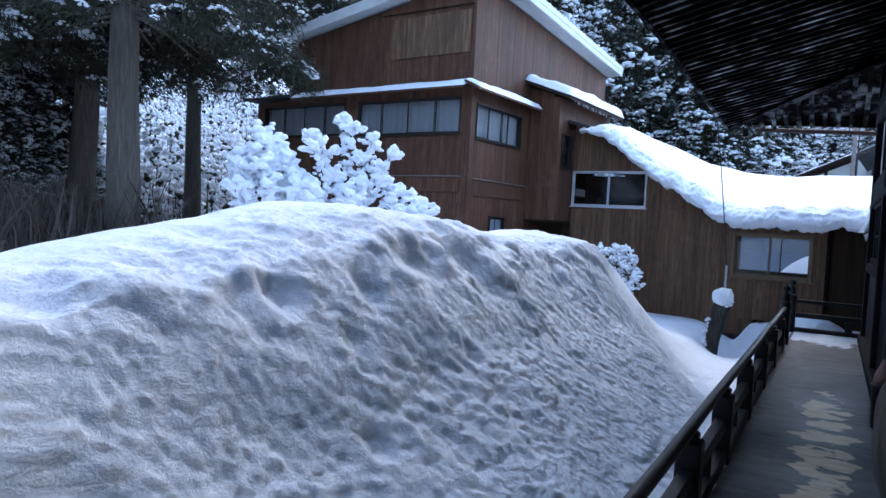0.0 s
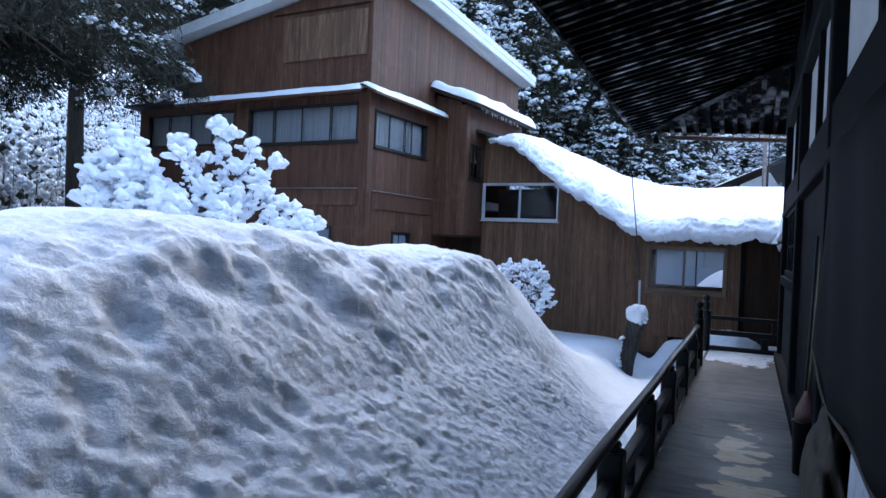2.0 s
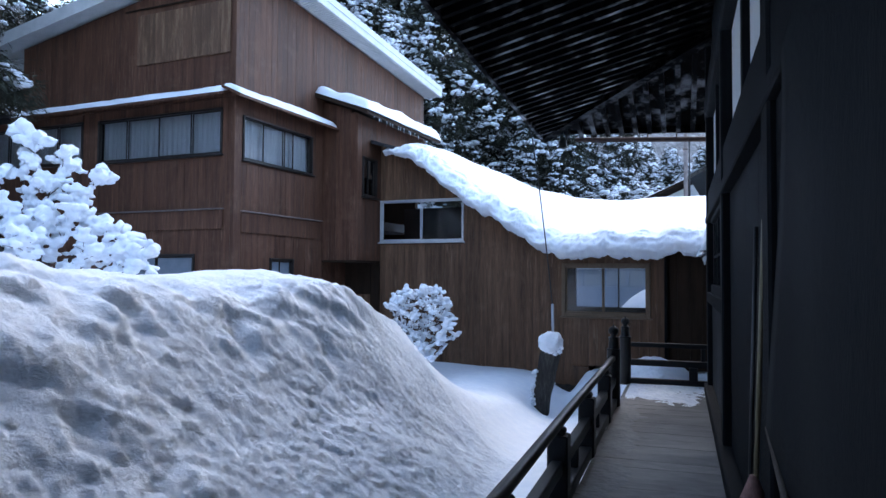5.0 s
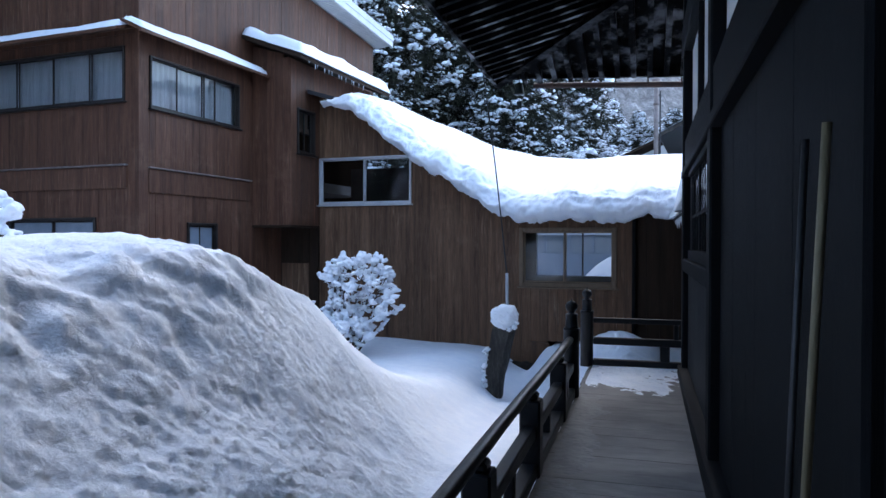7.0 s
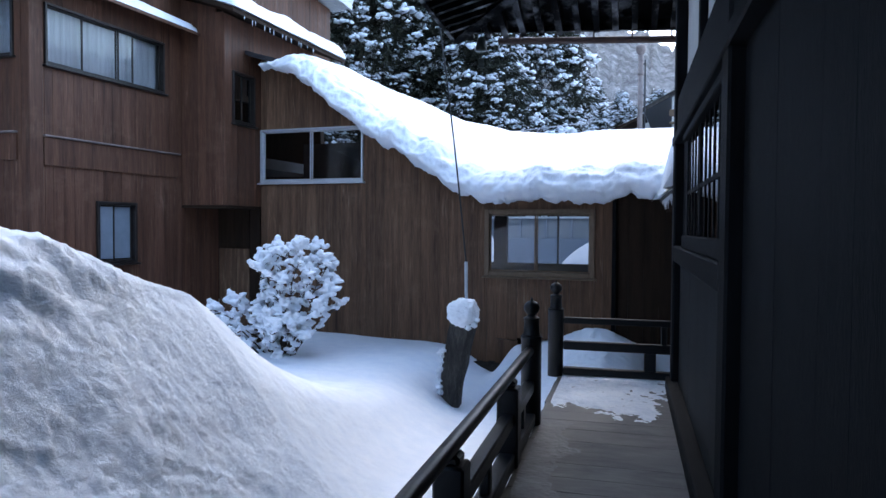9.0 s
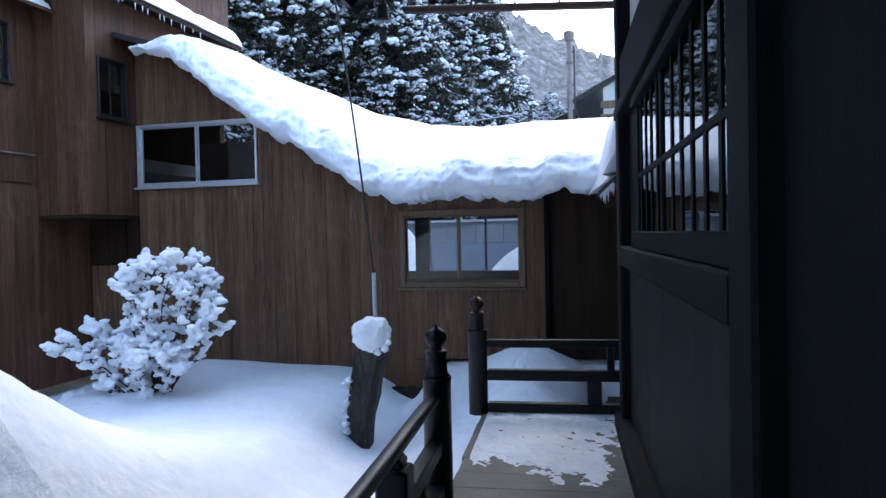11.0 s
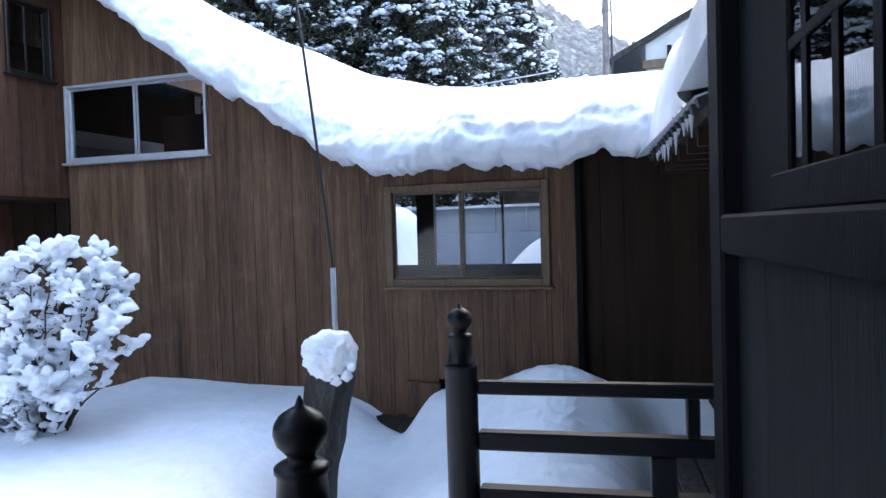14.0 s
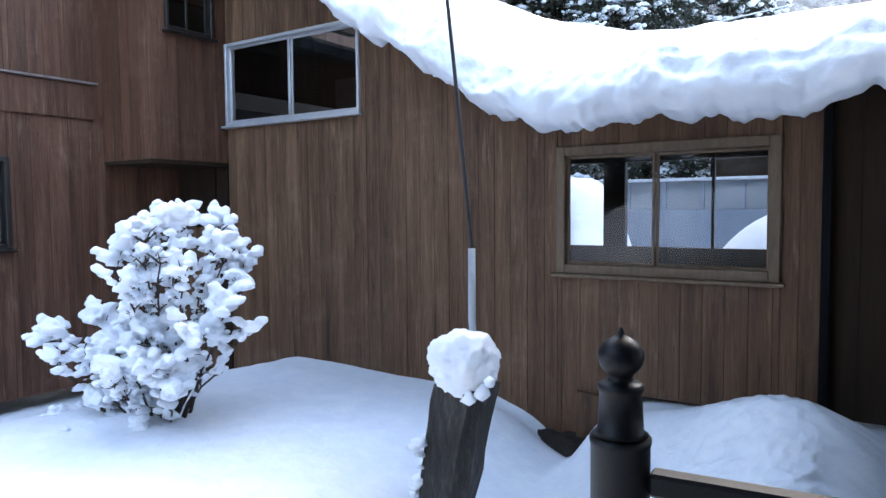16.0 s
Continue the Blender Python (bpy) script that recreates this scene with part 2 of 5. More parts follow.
PIPE = noisy("grey_pipe", [(0.3, (0.30, 0.33, 0.36)), (0.7, (0.42, 0.45, 0.48))], 20, rough=0.4, bumps=0.05)
CABLE = noisy("black_cable", [(0.3, (0.015, 0.016, 0.018)), (0.7, (0.035, 0.036, 0.038))], 20, rough=0.5, bumps=0)
BAMBOO = noisy("pale_pole", [(0.3, (0.17, 0.14, 0.085)), (0.7, (0.30, 0.25, 0.155))], 6, (6, 6, 0.7), 0.5)
# rooms' lack of light is put into this wall, floor and ceiling colour
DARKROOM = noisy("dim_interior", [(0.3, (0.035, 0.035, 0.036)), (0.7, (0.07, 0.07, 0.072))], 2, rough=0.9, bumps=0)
CLOTH = noisy("white_sheet", [(0.3, (0.42, 0.44, 0.46)), (0.7, (0.60, 0.62, 0.64))], 3, (3, 3, 0.6), 0.9, 0, 0.4, 0.02)
BROOM = noisy("pink_broom", [(0.3, (0.16, 0.075, 0.065)), (0.7, (0.30, 0.16, 0.14))], 25, (5, 5, 1), 0.8)
TILE = noisy("roof_tile", [(0.3, (0.035, 0.036, 0.040)), (0.7, (0.075, 0.076, 0.082))], 10, rough=0.45)
SOIL = noisy("dark_soil", [(0.3, (0.010, 0.008, 0.006)), (0.6, (0.028, 0.021, 0.016)), (0.8, (0.06, 0.047, 0.036))], 14, rough=0.9, bumps=0.8, dist=0.02)
ICE = noisy("ice", [(0.3, (0.55, 0.60, 0.65)), (0.7, (0.75, 0.79, 0.83))], 10, rough=0.12, bumps=0.1)
# desaturated greys: distance haze is mixed into the woodland colour
HILL = noisy("hazy_wooded_hill", [(0.3, (0.045, 0.046, 0.05)), (0.45, (0.10, 0.10, 0.105)), (0.55, (0.17, 0.17, 0.175)), (0.68, (0.33, 0.33, 0.34))], 0.35, (1, 1, 0.55), rough=0.9, bumps=0.6, dist=1.0, fine=1.3)
RUST = noisy("rusty_gutter", [(0.3, (0.035, 0.018, 0.014)), (0.7, (0.085, 0.042, 0.03))], 9, rough=0.6)
SACKING = noisy("brown_sacking", [(0.3, (0.05, 0.038, 0.03)), (0.7, (0.13, 0.105, 0.085))], 6, (3, 3, 0.8), 0.9, 0, 0.6, 0.02)
PATINA = noisy("bell_bronze", [(0.3, (0.012, 0.018, 0.016)), (0.7, (0.035, 0.045, 0.04))], 14, rough=0.55, metal=0.3)
PANEL = noisy("pale_panel", [(0.3, (0.15, 0.18, 0.20)), (0.7, (0.21, 0.24, 0.26))], 3, rough=0.3, bumps=0.05)
ICEFILM = noisy("ice_film", [(0.3, (0.045, 0.0492, 0.0552)), (0.7, (0.102, 0.108, 0.117))], 9, rough=0.6, bumps=0.3, fine=40)



def glass_material(name, tint=(0.9, 0.93, 0.95), rough=0.02, clear=0.8, index=1.52):
    m = bpy.data.materials.new(name)
    m.use_nodes = True
    nt = m.node_tree
    nt.nodes.remove(nt.nodes["Principled BSDF"])
    out = nt.nodes["Material Output"]
    tr, gl, mx, fr = (nt.nodes.new(k) for k in ("ShaderNodeBsdfTransparent", "ShaderNodeBsdfGlossy", "ShaderNodeMixShader", "ShaderNodeFresnel"))
    tr.inputs[0].default_value = (*[c * clear for c in tint], 1)
    gl.inputs["Roughness"].default_value = rough
    fr.inputs[0].default_value = index
    nt.links.new(fr.outputs[0], mx.inputs[0])
    nt.links.new(tr.outputs[0], mx.inputs[1])
    nt.links.new(gl.outputs[0], mx.inputs[2])
    nt.links.new(mx.outputs[0], out.inputs[0])
    return m


GLASS = glass_material("window_glass")
OLD_GLASS = glass_material("double_glass", tint=(0.85, 0.95, 1.0), index=1.62)

# ---- mesh helpers ----
SIDE = radians(5)
TEMPLE = Matrix.Translation((0.17, 11.37, 0)) @ Matrix.Rotation(SIDE, 4, "Z")
UNTEMPLE = TEMPLE.inverted()


def mesh_of(name, verts, faces, mat, smooth=False):
    me = bpy.data.meshes.new(name)
    me.from_pydata([tuple(v) for v in verts], [], faces)
    me.materials.append(mat)
    if smooth:
        me.polygons.foreach_set("use_smooth", [True] * len(me.polygons))
    me.update()
    return me


def thing(name, label="", category="", group="", kind="", at=None):
    ob = new(name)
    ob.empty_display_size = 0.1
    if at is not None:
        ob.matrix_world = at
    return tagged(ob, label, category, group, kind)


def part(name, bm, mat, parent, label="", smooth=False):
    me = bpy.data.meshes.new(name)
    if len(bm.faces) > 1:
        bmesh.ops.recalc_face_normals(bm, faces=bm.faces)
    bm.to_mesh(me)
    bm.free()
    me.materials.append(mat)
    if smooth:
        me.polygons.foreach_set("use_smooth", [True] * len(me.polygons))
    ob = new(name, me)
    ob.parent = parent
    return tagged(ob, label)


def solo(name, bm, mat, label="", category="", group="", kind="", at=None, smooth=False):
    ob = part(name, bm, mat, None, "", smooth)
    if at is not None:
        ob.matrix_world = at
    return tagged(ob, label, category, group, kind)


def block(bm, x0, x1, y0, y1, z0, z1, bevel=0.0):
    vs = [bm.verts.new((x, y, z)) for x in (x0, x1) for y in (y0, y1) for z in (z0, z1)]
    fs = [bm.faces.new([vs[i] for i in f]) for f in ((0, 1, 3, 2), (4, 6, 7, 5), (0, 4, 5, 1), (2, 3, 7, 6), (0, 2, 6, 4), (1, 5, 7, 3))]
    if bevel:
        es = list({e for f in fs for e in f.edges})
        bmesh.ops.bevel(bm, geom=es, offset=bevel, segments=1, affect="EDGES")
    return bm


def boxed(x0, x1, y0, y1, z0, z1, bevel=0.0):
    return block(bmesh.new(), x0, x1, y0, y1, z0, z1, bevel)


def lathe(profile, n=20, at=(0, 0, 0)):
    """A turned form from (radius, height) pairs."""
    bm = bmesh.new()
    rings = []
    for r, z in profile:
        rings.append([bm.verts.new((at[0] + r * math.cos(k * math.tau / n), at[1] + r * math.sin(k * math.tau / n), at[2] + z)) for k in range(n)])
    for a, b in zip(rings, rings[1:]):
        for k in range(n):
            bm.faces.new((a[k], a[(k + 1) % n], b[(k + 1) % n], b[k]))
    bm.faces.new(rings[0][::-1])
    bm.faces.new(rings[-1])
    return bm


def tube(bm, points, radii, n=6):
    """A tube along points."""
    pts = [Vector(p) for p in points]
    rings = []
    for i, p in enumerate(pts):
        d = (pts[min(i + 1, len(pts) - 1)] - pts[max(i - 1, 0)]).normalized()
        a = d.orthogonal().normalized()
        b = d.cross(a)
        r = radii[i] if isinstance(radii, (list, tuple)) else radii
        rings.append([bm.verts.new(p + r * (a * math.cos(k * math.tau / n) + b * math.sin(k * math.tau / n))) for k in range(n)])
    for a, b in zip(rings, rings[1:]):
        best = min(range(n), key=lambda s: sum((a[k].co - b[(k + s) % n].co).length for k in range(n)))
        for k in range(n):
            bm.faces.new((a[k], a[(k + 1) % n], b[(k + 1 + best) % n], b[(k + best) % n]))
    bm.faces.new(rings[0][::-1])
    bm.faces.new(rings[-1])
    return bm


def ico(level):
    bm = bmesh.new()
    bmesh.ops.create_icosphere(bm, subdivisions=level, radius=1)
    v = np.array([w.co[:] for w in bm.verts])
    f = np.array([[w.index for w in q.verts] for q in bm.faces])
    bm.free()
    return v, f


BALLS = {k: ico(k) for k in (1, 2, 3, 5)}
OCTA = (np.array([(1, 0, 0), (-1, 0, 0), (0, 1, 0), (0, -1, 0), (0, 0, 1), (0, 0, -1)], float), np.array([(0, 2, 4), (2, 1, 4), (1, 3, 4), (3, 0, 4), (2, 0, 5), (1, 2, 5), (3, 1, 5), (0, 3, 5)]))


LUMPS = []
for k in range(10):
    LUMPS.append((np.array([p * (1 + 0.55 * noise.noise(Vector(p) * 1.3 + Vector((7 * k, 3, 1))) + 0.25 * noise.noise(Vector(p) * 3.1 + Vector((k, 9, 5)))) for p in BALLS[1][0]]), BALLS[1][1]))


class Cloud:
    """Many small triangles gathered into one mesh."""

    def __init__(self):
        self.v, self.f, self.n = [], [], 0

    def add(self, v, f):
        self.v.append(v)
        self.f.append(f + self.n)
        self.n += len(v)

    def blob(self, rng, c, s, level=1, rough=0.18):
        v, f = BALLS[level] if level else OCTA
        a = rng.uniform(0, math.tau)
        ca, sa = math.cos(a), math.sin(a)
        w = v * (1 + rng.uniform(-rough, rough, (len(v), 1))) * np.array(s)
        w = np.stack([w[:, 0] * ca - w[:, 1] * sa, w[:, 0] * sa + w[:, 1] * ca, w[:, 2]], 1)
        self.add(w + np.array(c), f)

    def lump(self, rng, c, s):
        v, f = LUMPS[int(rng.integers(0, len(LUMPS)))]
        a = rng.uniform(0, math.tau)
        ca, sa = math.cos(a), math.sin(a)
        w = v * np.array(s)
        self.add(np.stack([w[:, 0] * ca - w[:, 1] * sa, w[:, 0] * sa + w[:, 1] * ca, w[:, 2]], 1) + np.array(c), f)

    def mesh(self, name, mat, smooth=True):
        me = bpy.data.meshes.new(name)
        v, f = np.concatenate(self.v), np.concatenate(self.f)
        me.vertices.add(len(v))
        me.vertices.foreach_set("co", v.ravel())
        me.loops.add(f.size)
        me.loops.foreach_set("vertex_index", f.ravel().astype(np.int32))
        me.polygons.add(len(f))
        me.polygons.foreach_set("loop_start", np.arange(0, f.size, 3, dtype=np.int32))
        me.materials.append(mat)
        me.update(calc_edges=True)
        me.validate()
        if smooth:
            me.polygons.foreach_set("use_smooth", [True] * len(me.polygons))
        return me


def wave(x, y, s=1.0, seed=0.0):
    return noise.noise(Vector((x * s + seed, y * s - seed, seed * 0.7)))


def step(a, b, x):
    t = np.clip((x - a) / (b - a), 0, 1)
    return t * t * (3 - 2 * t)


# ---- snowy ground ----
def pile_toe(v):
    return np.interp(v, [-6.5, -4.5, -2.6], [-1.3, -1.45, -1.95])


def ground_height(x, y):
    u = (x - 0.17) * math.cos(SIDE) + (y - 11.37) * math.sin(SIDE)
    v = -(x - 0.17) * math.sin(SIDE) + (y - 11.37) * math.cos(SIDE)
    base = -0.42 - 0.28 * step(-4, 1.0, v) * step(-2.9, -1.9, u)
    base = base + 0.03 * np.exp(-((x + 5.2) ** 2 / 3.0 + (y - 13.2) ** 2 / 1.6)) + 0.07 * step(-2.3, -2.75, u) * step(-3, 0.5, v) + 0.16 * step(-2.3, -2.9, u) * step(-4, -1.5, v) * step(1.2, -0.6, v)
    base = base - 0.25 * np.exp(-((x + 2.35) ** 2 / 0.25 + (y - 13.1) ** 2 / 0.5))
    base = base - 0.4 * step(-5.2, -6.9, x) * step(11.4, 12.6, y) * step(16, 15, y)
    base = base - 0.12 * np.exp(-((x + 2.55) / 0.5) ** 4 - ((y - 14.8) / 0.16) ** 2)
    base = base - 0.03 * step(14.2, 14.8, y) * step(-7.5, -5, x) * step(3, -1, x)
    base = base + 0.45 * step(-2.3, -1.9, x) * step(0.9, 0.5, x) * step(13.7, 14.55, y) * step(15.9, 15.3, y)
    base = base - 0.3 * step(-0.3, 0.0, x) * step(2.0, 1.0, x) * step(11.9, 12.4, y) * step(14.9, 14.5, y)
    heap = 0.53 * np.exp(-np.abs((x + 0.83) / 0.6) ** 2.1 - np.abs((y - 14.02) / np.where(y < 14.02, 0.85, 0.5)) ** 2.0)
    yard = step(18.0, 19.3, y) * step(22, 20.6, y)
    base = base + heap + yard * (1.95 * np.exp(-np.abs((x + 4.75) / 0.9) ** 6) + 1.88 * np.exp(-np.abs((x + 0.85) / 1.8) ** 3.6))

    edge = np.interp(v, [-16, -10.7, -10.1, -9.5, -8.8, -8.2, -7.6, -7.2, -6.2, -5.25, -4.6, -3.7, -3.25, -2.8, -2.3, -1.9, -1.3, -0.9, -0.4, 0.1, 0.9],
                     [0.95, 1.05, 1.13, 1.22, 1.34, 1.47, 1.52, 1.48, 1.45, 1.32, 1.32, 1.36, 1.38, 1.22, 1.06, 0.92, 0.52, 0.27, -0.02, -0.25, -0.45])
    top = np.maximum(edge + 0.03, np.interp(v, [-16, -10.7, -10.1, -9.5, -8.8, -8.2, -7.6, -7.0, -6.5], [0.9, 1.08, 1.16, 1.27, 1.40, 1.53, 1.56, 1.48, -2.0]))
    toe = pile_toe(v)
    face = np.clip((toe - u) / (toe + 3.25), 0, 1)
    rise = 0.80 * face ** (1.22 + 0.28 * step(-3.6, -2.2, v) + 0.4 * step(-8.0, -10.0, v)) + 0.20 * np.sin(np.clip((-2.6 - u) / 1.4, 0, 1) * math.pi / 2)
    pile = base + np.maximum(edge - base, 0) * rise
    back = step(-3.2, -4.4, u)
    pile = pile + (top - edge) * back
    fall = step(-4.3, -6.6, u)
    pile = pile * (1 - fall) + 0.25 * fall * step(1.5, -3, v) + base * fall * (1 - step(1.5, -3, v))
    far = np.maximum(y - 26, 0) * 0.16 + np.maximum(-x - 25, 0) * 0.34 + np.maximum(x - 25, 0) * 0.2
    return pile + np.minimum(far, 26), u, v


def grid_lines(*spans):
    out = []
    for a, b, n in spans:
        out += list(np.linspace(a, b, n, endpoint=False))
    return np.array(out + [spans[-1][1]])


gx = grid_lines((-420, -60, 10), (-60, -16, 30), (-16, -8, 50), (-8, -4.4, 52), (-4.4, -0.6, 190), (-0.6, 2.5, 24), (2.5, 40, 20), (40, 420, 10))
gy = grid_lines((-60, -12, 8), (-12, -3, 30), (-3, 0.5, 40), (0.5, 10.5, 420), (10.5, 13.0, 60), (13.0, 15.2, 90), (15.2, 17.2, 6), (17.2, 18.4, 14), (18.4, 24, 14), (24, 70, 24), (70, 420, 10))
GX, GY = np.meshgrid(gx, gy, indexing="ij")
GZ, GU, GV = ground_height(GX, GY)
rows_n, cols_n = GX.shape
ROUGH = np.zeros(GX.shape)
for i in range(rows_n):
    for j in range(cols_n):
        x, y = GX[i, j], GY[i, j]
        if -8.5 < x < 1.2 and -4 < y < 15.5:
            u, v = GU[i, j], GV[i, j]
            rough_part = float(step(float(pile_toe(v)) + 0.2, float(pile_toe(v)) - 0.2, u) * step(-4.6, -3.3, u) * (0.25 + 0.75 * step(-1.4, -3.8, v)) * step(0.5, -1.5, v)) + 1.4 * math.exp(-((x + 0.75) / 0.7) ** 2 - ((y - 13.7) / 0.8) ** 2)
            GZ[i, j] += 0.03 * wave(x, y, 1.1, 3) + 0.012 * wave(x, y, 3.1, 9)
            ROUGH[i, j] = rough_part
HOLES = [(-3.05, -8.6, 0.14), (-2.85, -8.95, 0.12), (-3.2, -9.3, 0.16), (-3.15, -7.7, 0.13), (-3.3, -7.3, 0.12), (-2.75, -6.6, 0.10), (-3.1, -5.9, 0.12), (-3.0, -5.0, 0.11), (-2.9, -4.1, 0.12), (-3.1, -3.6, 0.10), (-2.6, -7.9, 0.10), (-2.5, -9.2, 0.11)]
dx, dy = np.gradient(GZ, gx, axis=0), np.gradient(GZ, gy, axis=1)
size = np.sqrt(dx * dx + dy * dy + 1)
for i, j in zip(*np.nonzero(ROUGH > 0.01)):
    x, y, z, u, v = GX[i, j], GY[i, j], GZ[i, j], GU[i, j], GV[i, j]
    slant = Vector((v + 0.75 * z, 0.9 * u, 1.25 * z))
    streak = Vector((0.42 * (v - 0.6 * z), 0.8 * u, 1.7 * (z + 0.45 * v)))
    soft = max(0.0, noise.noise(slant * 0.9 + Vector((2, 8, 1))) + 0.35)
    groove = Vector((1.6 * (v + 0.75 * z), 0.5 * u, 0.45 * (z - 0.4 * v)))
    d = 0.04 * noise.noise(slant * 1.3) + 0.02 * noise.noise(groove * 2.4 + Vector((4, 1, 2))) + (0.008 + 0.012 * soft) * noise.noise(streak * 8.5) + (0.010 + 0.010 * soft) * noise.noise(slant * 14.0) + 0.018 * noise.noise(slant * 26.0) + 0.011 * noise.noise(streak * 40.0)
    if z > 0.75 and v < 0:
        d += (0.07 * noise.noise(slant * 2.6 + Vector((9, 3, 7))) + 0.045 * noise.noise(slant * 5.2 + Vector((1, 6, 2)))) * min(1.0, (z - 0.75) / 0.3)
    for hu, hv, hr in HOLES:
        q = ((u - hu) ** 2 + (v - hv) ** 2) / (hr * hr)
        if q < 4:
            d -= 0.36 * hr * math.exp(-1.6 * q) - 0.12 * hr * math.exp(-6 * (math.sqrt(q) - 1.2) ** 2)
    d *= ROUGH[i, j]
    GX[i, j] -= d * dx[i, j] / size[i, j]
    GY[i, j] -= d * dy[i, j] / size[i, j]
    GZ[i, j] += d / size[i, j]
gverts = np.stack([GX, GY, GZ], 2).reshape(-1, 3)
idx = np.arange(rows_n * cols_n).reshape(rows_n, cols_n)
gfaces = np.stack([idx[:-1, :-1], idx[1:, :-1], idx[1:, 1:], idx[:-1, 1:]], 2).reshape(-1, 4)
gme = mesh_of("ground", gverts.tolist(), gfaces.tolist(), SNOW, True)
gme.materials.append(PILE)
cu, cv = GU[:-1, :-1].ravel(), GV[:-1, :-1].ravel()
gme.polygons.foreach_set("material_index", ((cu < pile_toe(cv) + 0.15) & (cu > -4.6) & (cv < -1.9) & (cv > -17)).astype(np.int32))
ground = tagged(new("ground", gme), "deep snow with a trodden grey bank beside the veranda", "snow", kind="structure")


# ---- board walls ----
def cut_boards(a0, a1, width, holes, low, high, rng, gap=0.0035):
    """Vertical boards between a0 and a1 with openings left out: (a, b, z0 at a, z0 at b, z1 at a, z1 at b)."""
    edges = list(np.arange(a0, a1 - 0.3 * width, width)) + [a1]
    marks = sorted({round(float(e), 4) for e in edges} | {round(h[k], 4) for h in holes for k in (0, 1) if a0 < h[k] < a1})
    out = []
    for a, b in zip(marks, marks[1:]):
        if b - a < 0.02:
            continue
        mid = (a + b) / 2
        cuts = sorted((h[2], h[3]) for h in holes if h[0] < mid < h[1])
        z = low(mid)
        for c0, c1 in cuts:
            if c0 > z + 0.02:
                out.append((a + gap / 2, b - gap / 2, z, z, c0, c0))
            z = max(z, c1)
        if high(mid) > z + 0.03:
            out.append((a + gap / 2, b - gap / 2, z, z, high(a), high(b)))
    return out


def prism(axis, a, b, d0, d1, za0, zb0, za1, zb1):
    bm = bmesh.new()
    rows = []
    for p, z0, z1 in ((a, za0, za1), (b, zb0, zb1)):
        for d in (d0, d1):
            for z in (z0, z1):
                rows.append(bm.verts.new((p, d, z) if axis == "x" else (d, p, z)))
    for f in ((0, 1, 3, 2), (4, 6, 7, 5), (0, 4, 5, 1), (2, 3, 7, 6), (0, 2, 6, 4), (1, 5, 7, 3)):
        bm.faces.new([rows[i] for i in f])
    return bm


def board_wall(parent, axis, at, out, a0, a1, low, high, holes, mat, width=0.155, seed=1, thick=0.022, back=0.12, name="board"):
    """A wall of boards on a thick backing. at: the outer face's plane; out: -1 or +1, the way it faces."""
    rng = np.random.default_rng(seed)
    for a, b, za0, zb0, za1, zb1 in cut_boards(a0, a1, width, holes, low, high, rng):
        d = rng.uniform(0, 0.004)
        part(name, prism(axis, a, b, at - out * d, at - out * (thick + 0.004), za0, zb0, za1, zb1), mat, parent)
    for a, b, za0, zb0, za1, zb1 in cut_boards(a0, a1, 1.2, holes, low, high, rng, 0.0):
        part("backing", prism(axis, a, b, at - out * (thick + 0.005), at - out * (thick + back), za0, zb0, za1, zb1), SIDING_DARK_SHADE, parent)


def sheet(axis, at, out, a0, a1, z0, z1):
    """One upright face that looks the way out."""
    bm = bmesh.new()
    c = [(a0, z0), (a1, z0), (a1, z1), (a0, z1)]
    f = bm.faces.new([bm.verts.new((a, at, z) if axis == "x" else (at, a, z)) for a, z in c])
    bm.normal_update()
    if (f.normal.y if axis == "x" else f.normal.x) * out < 0:
        f.normal_flip()
    return bm


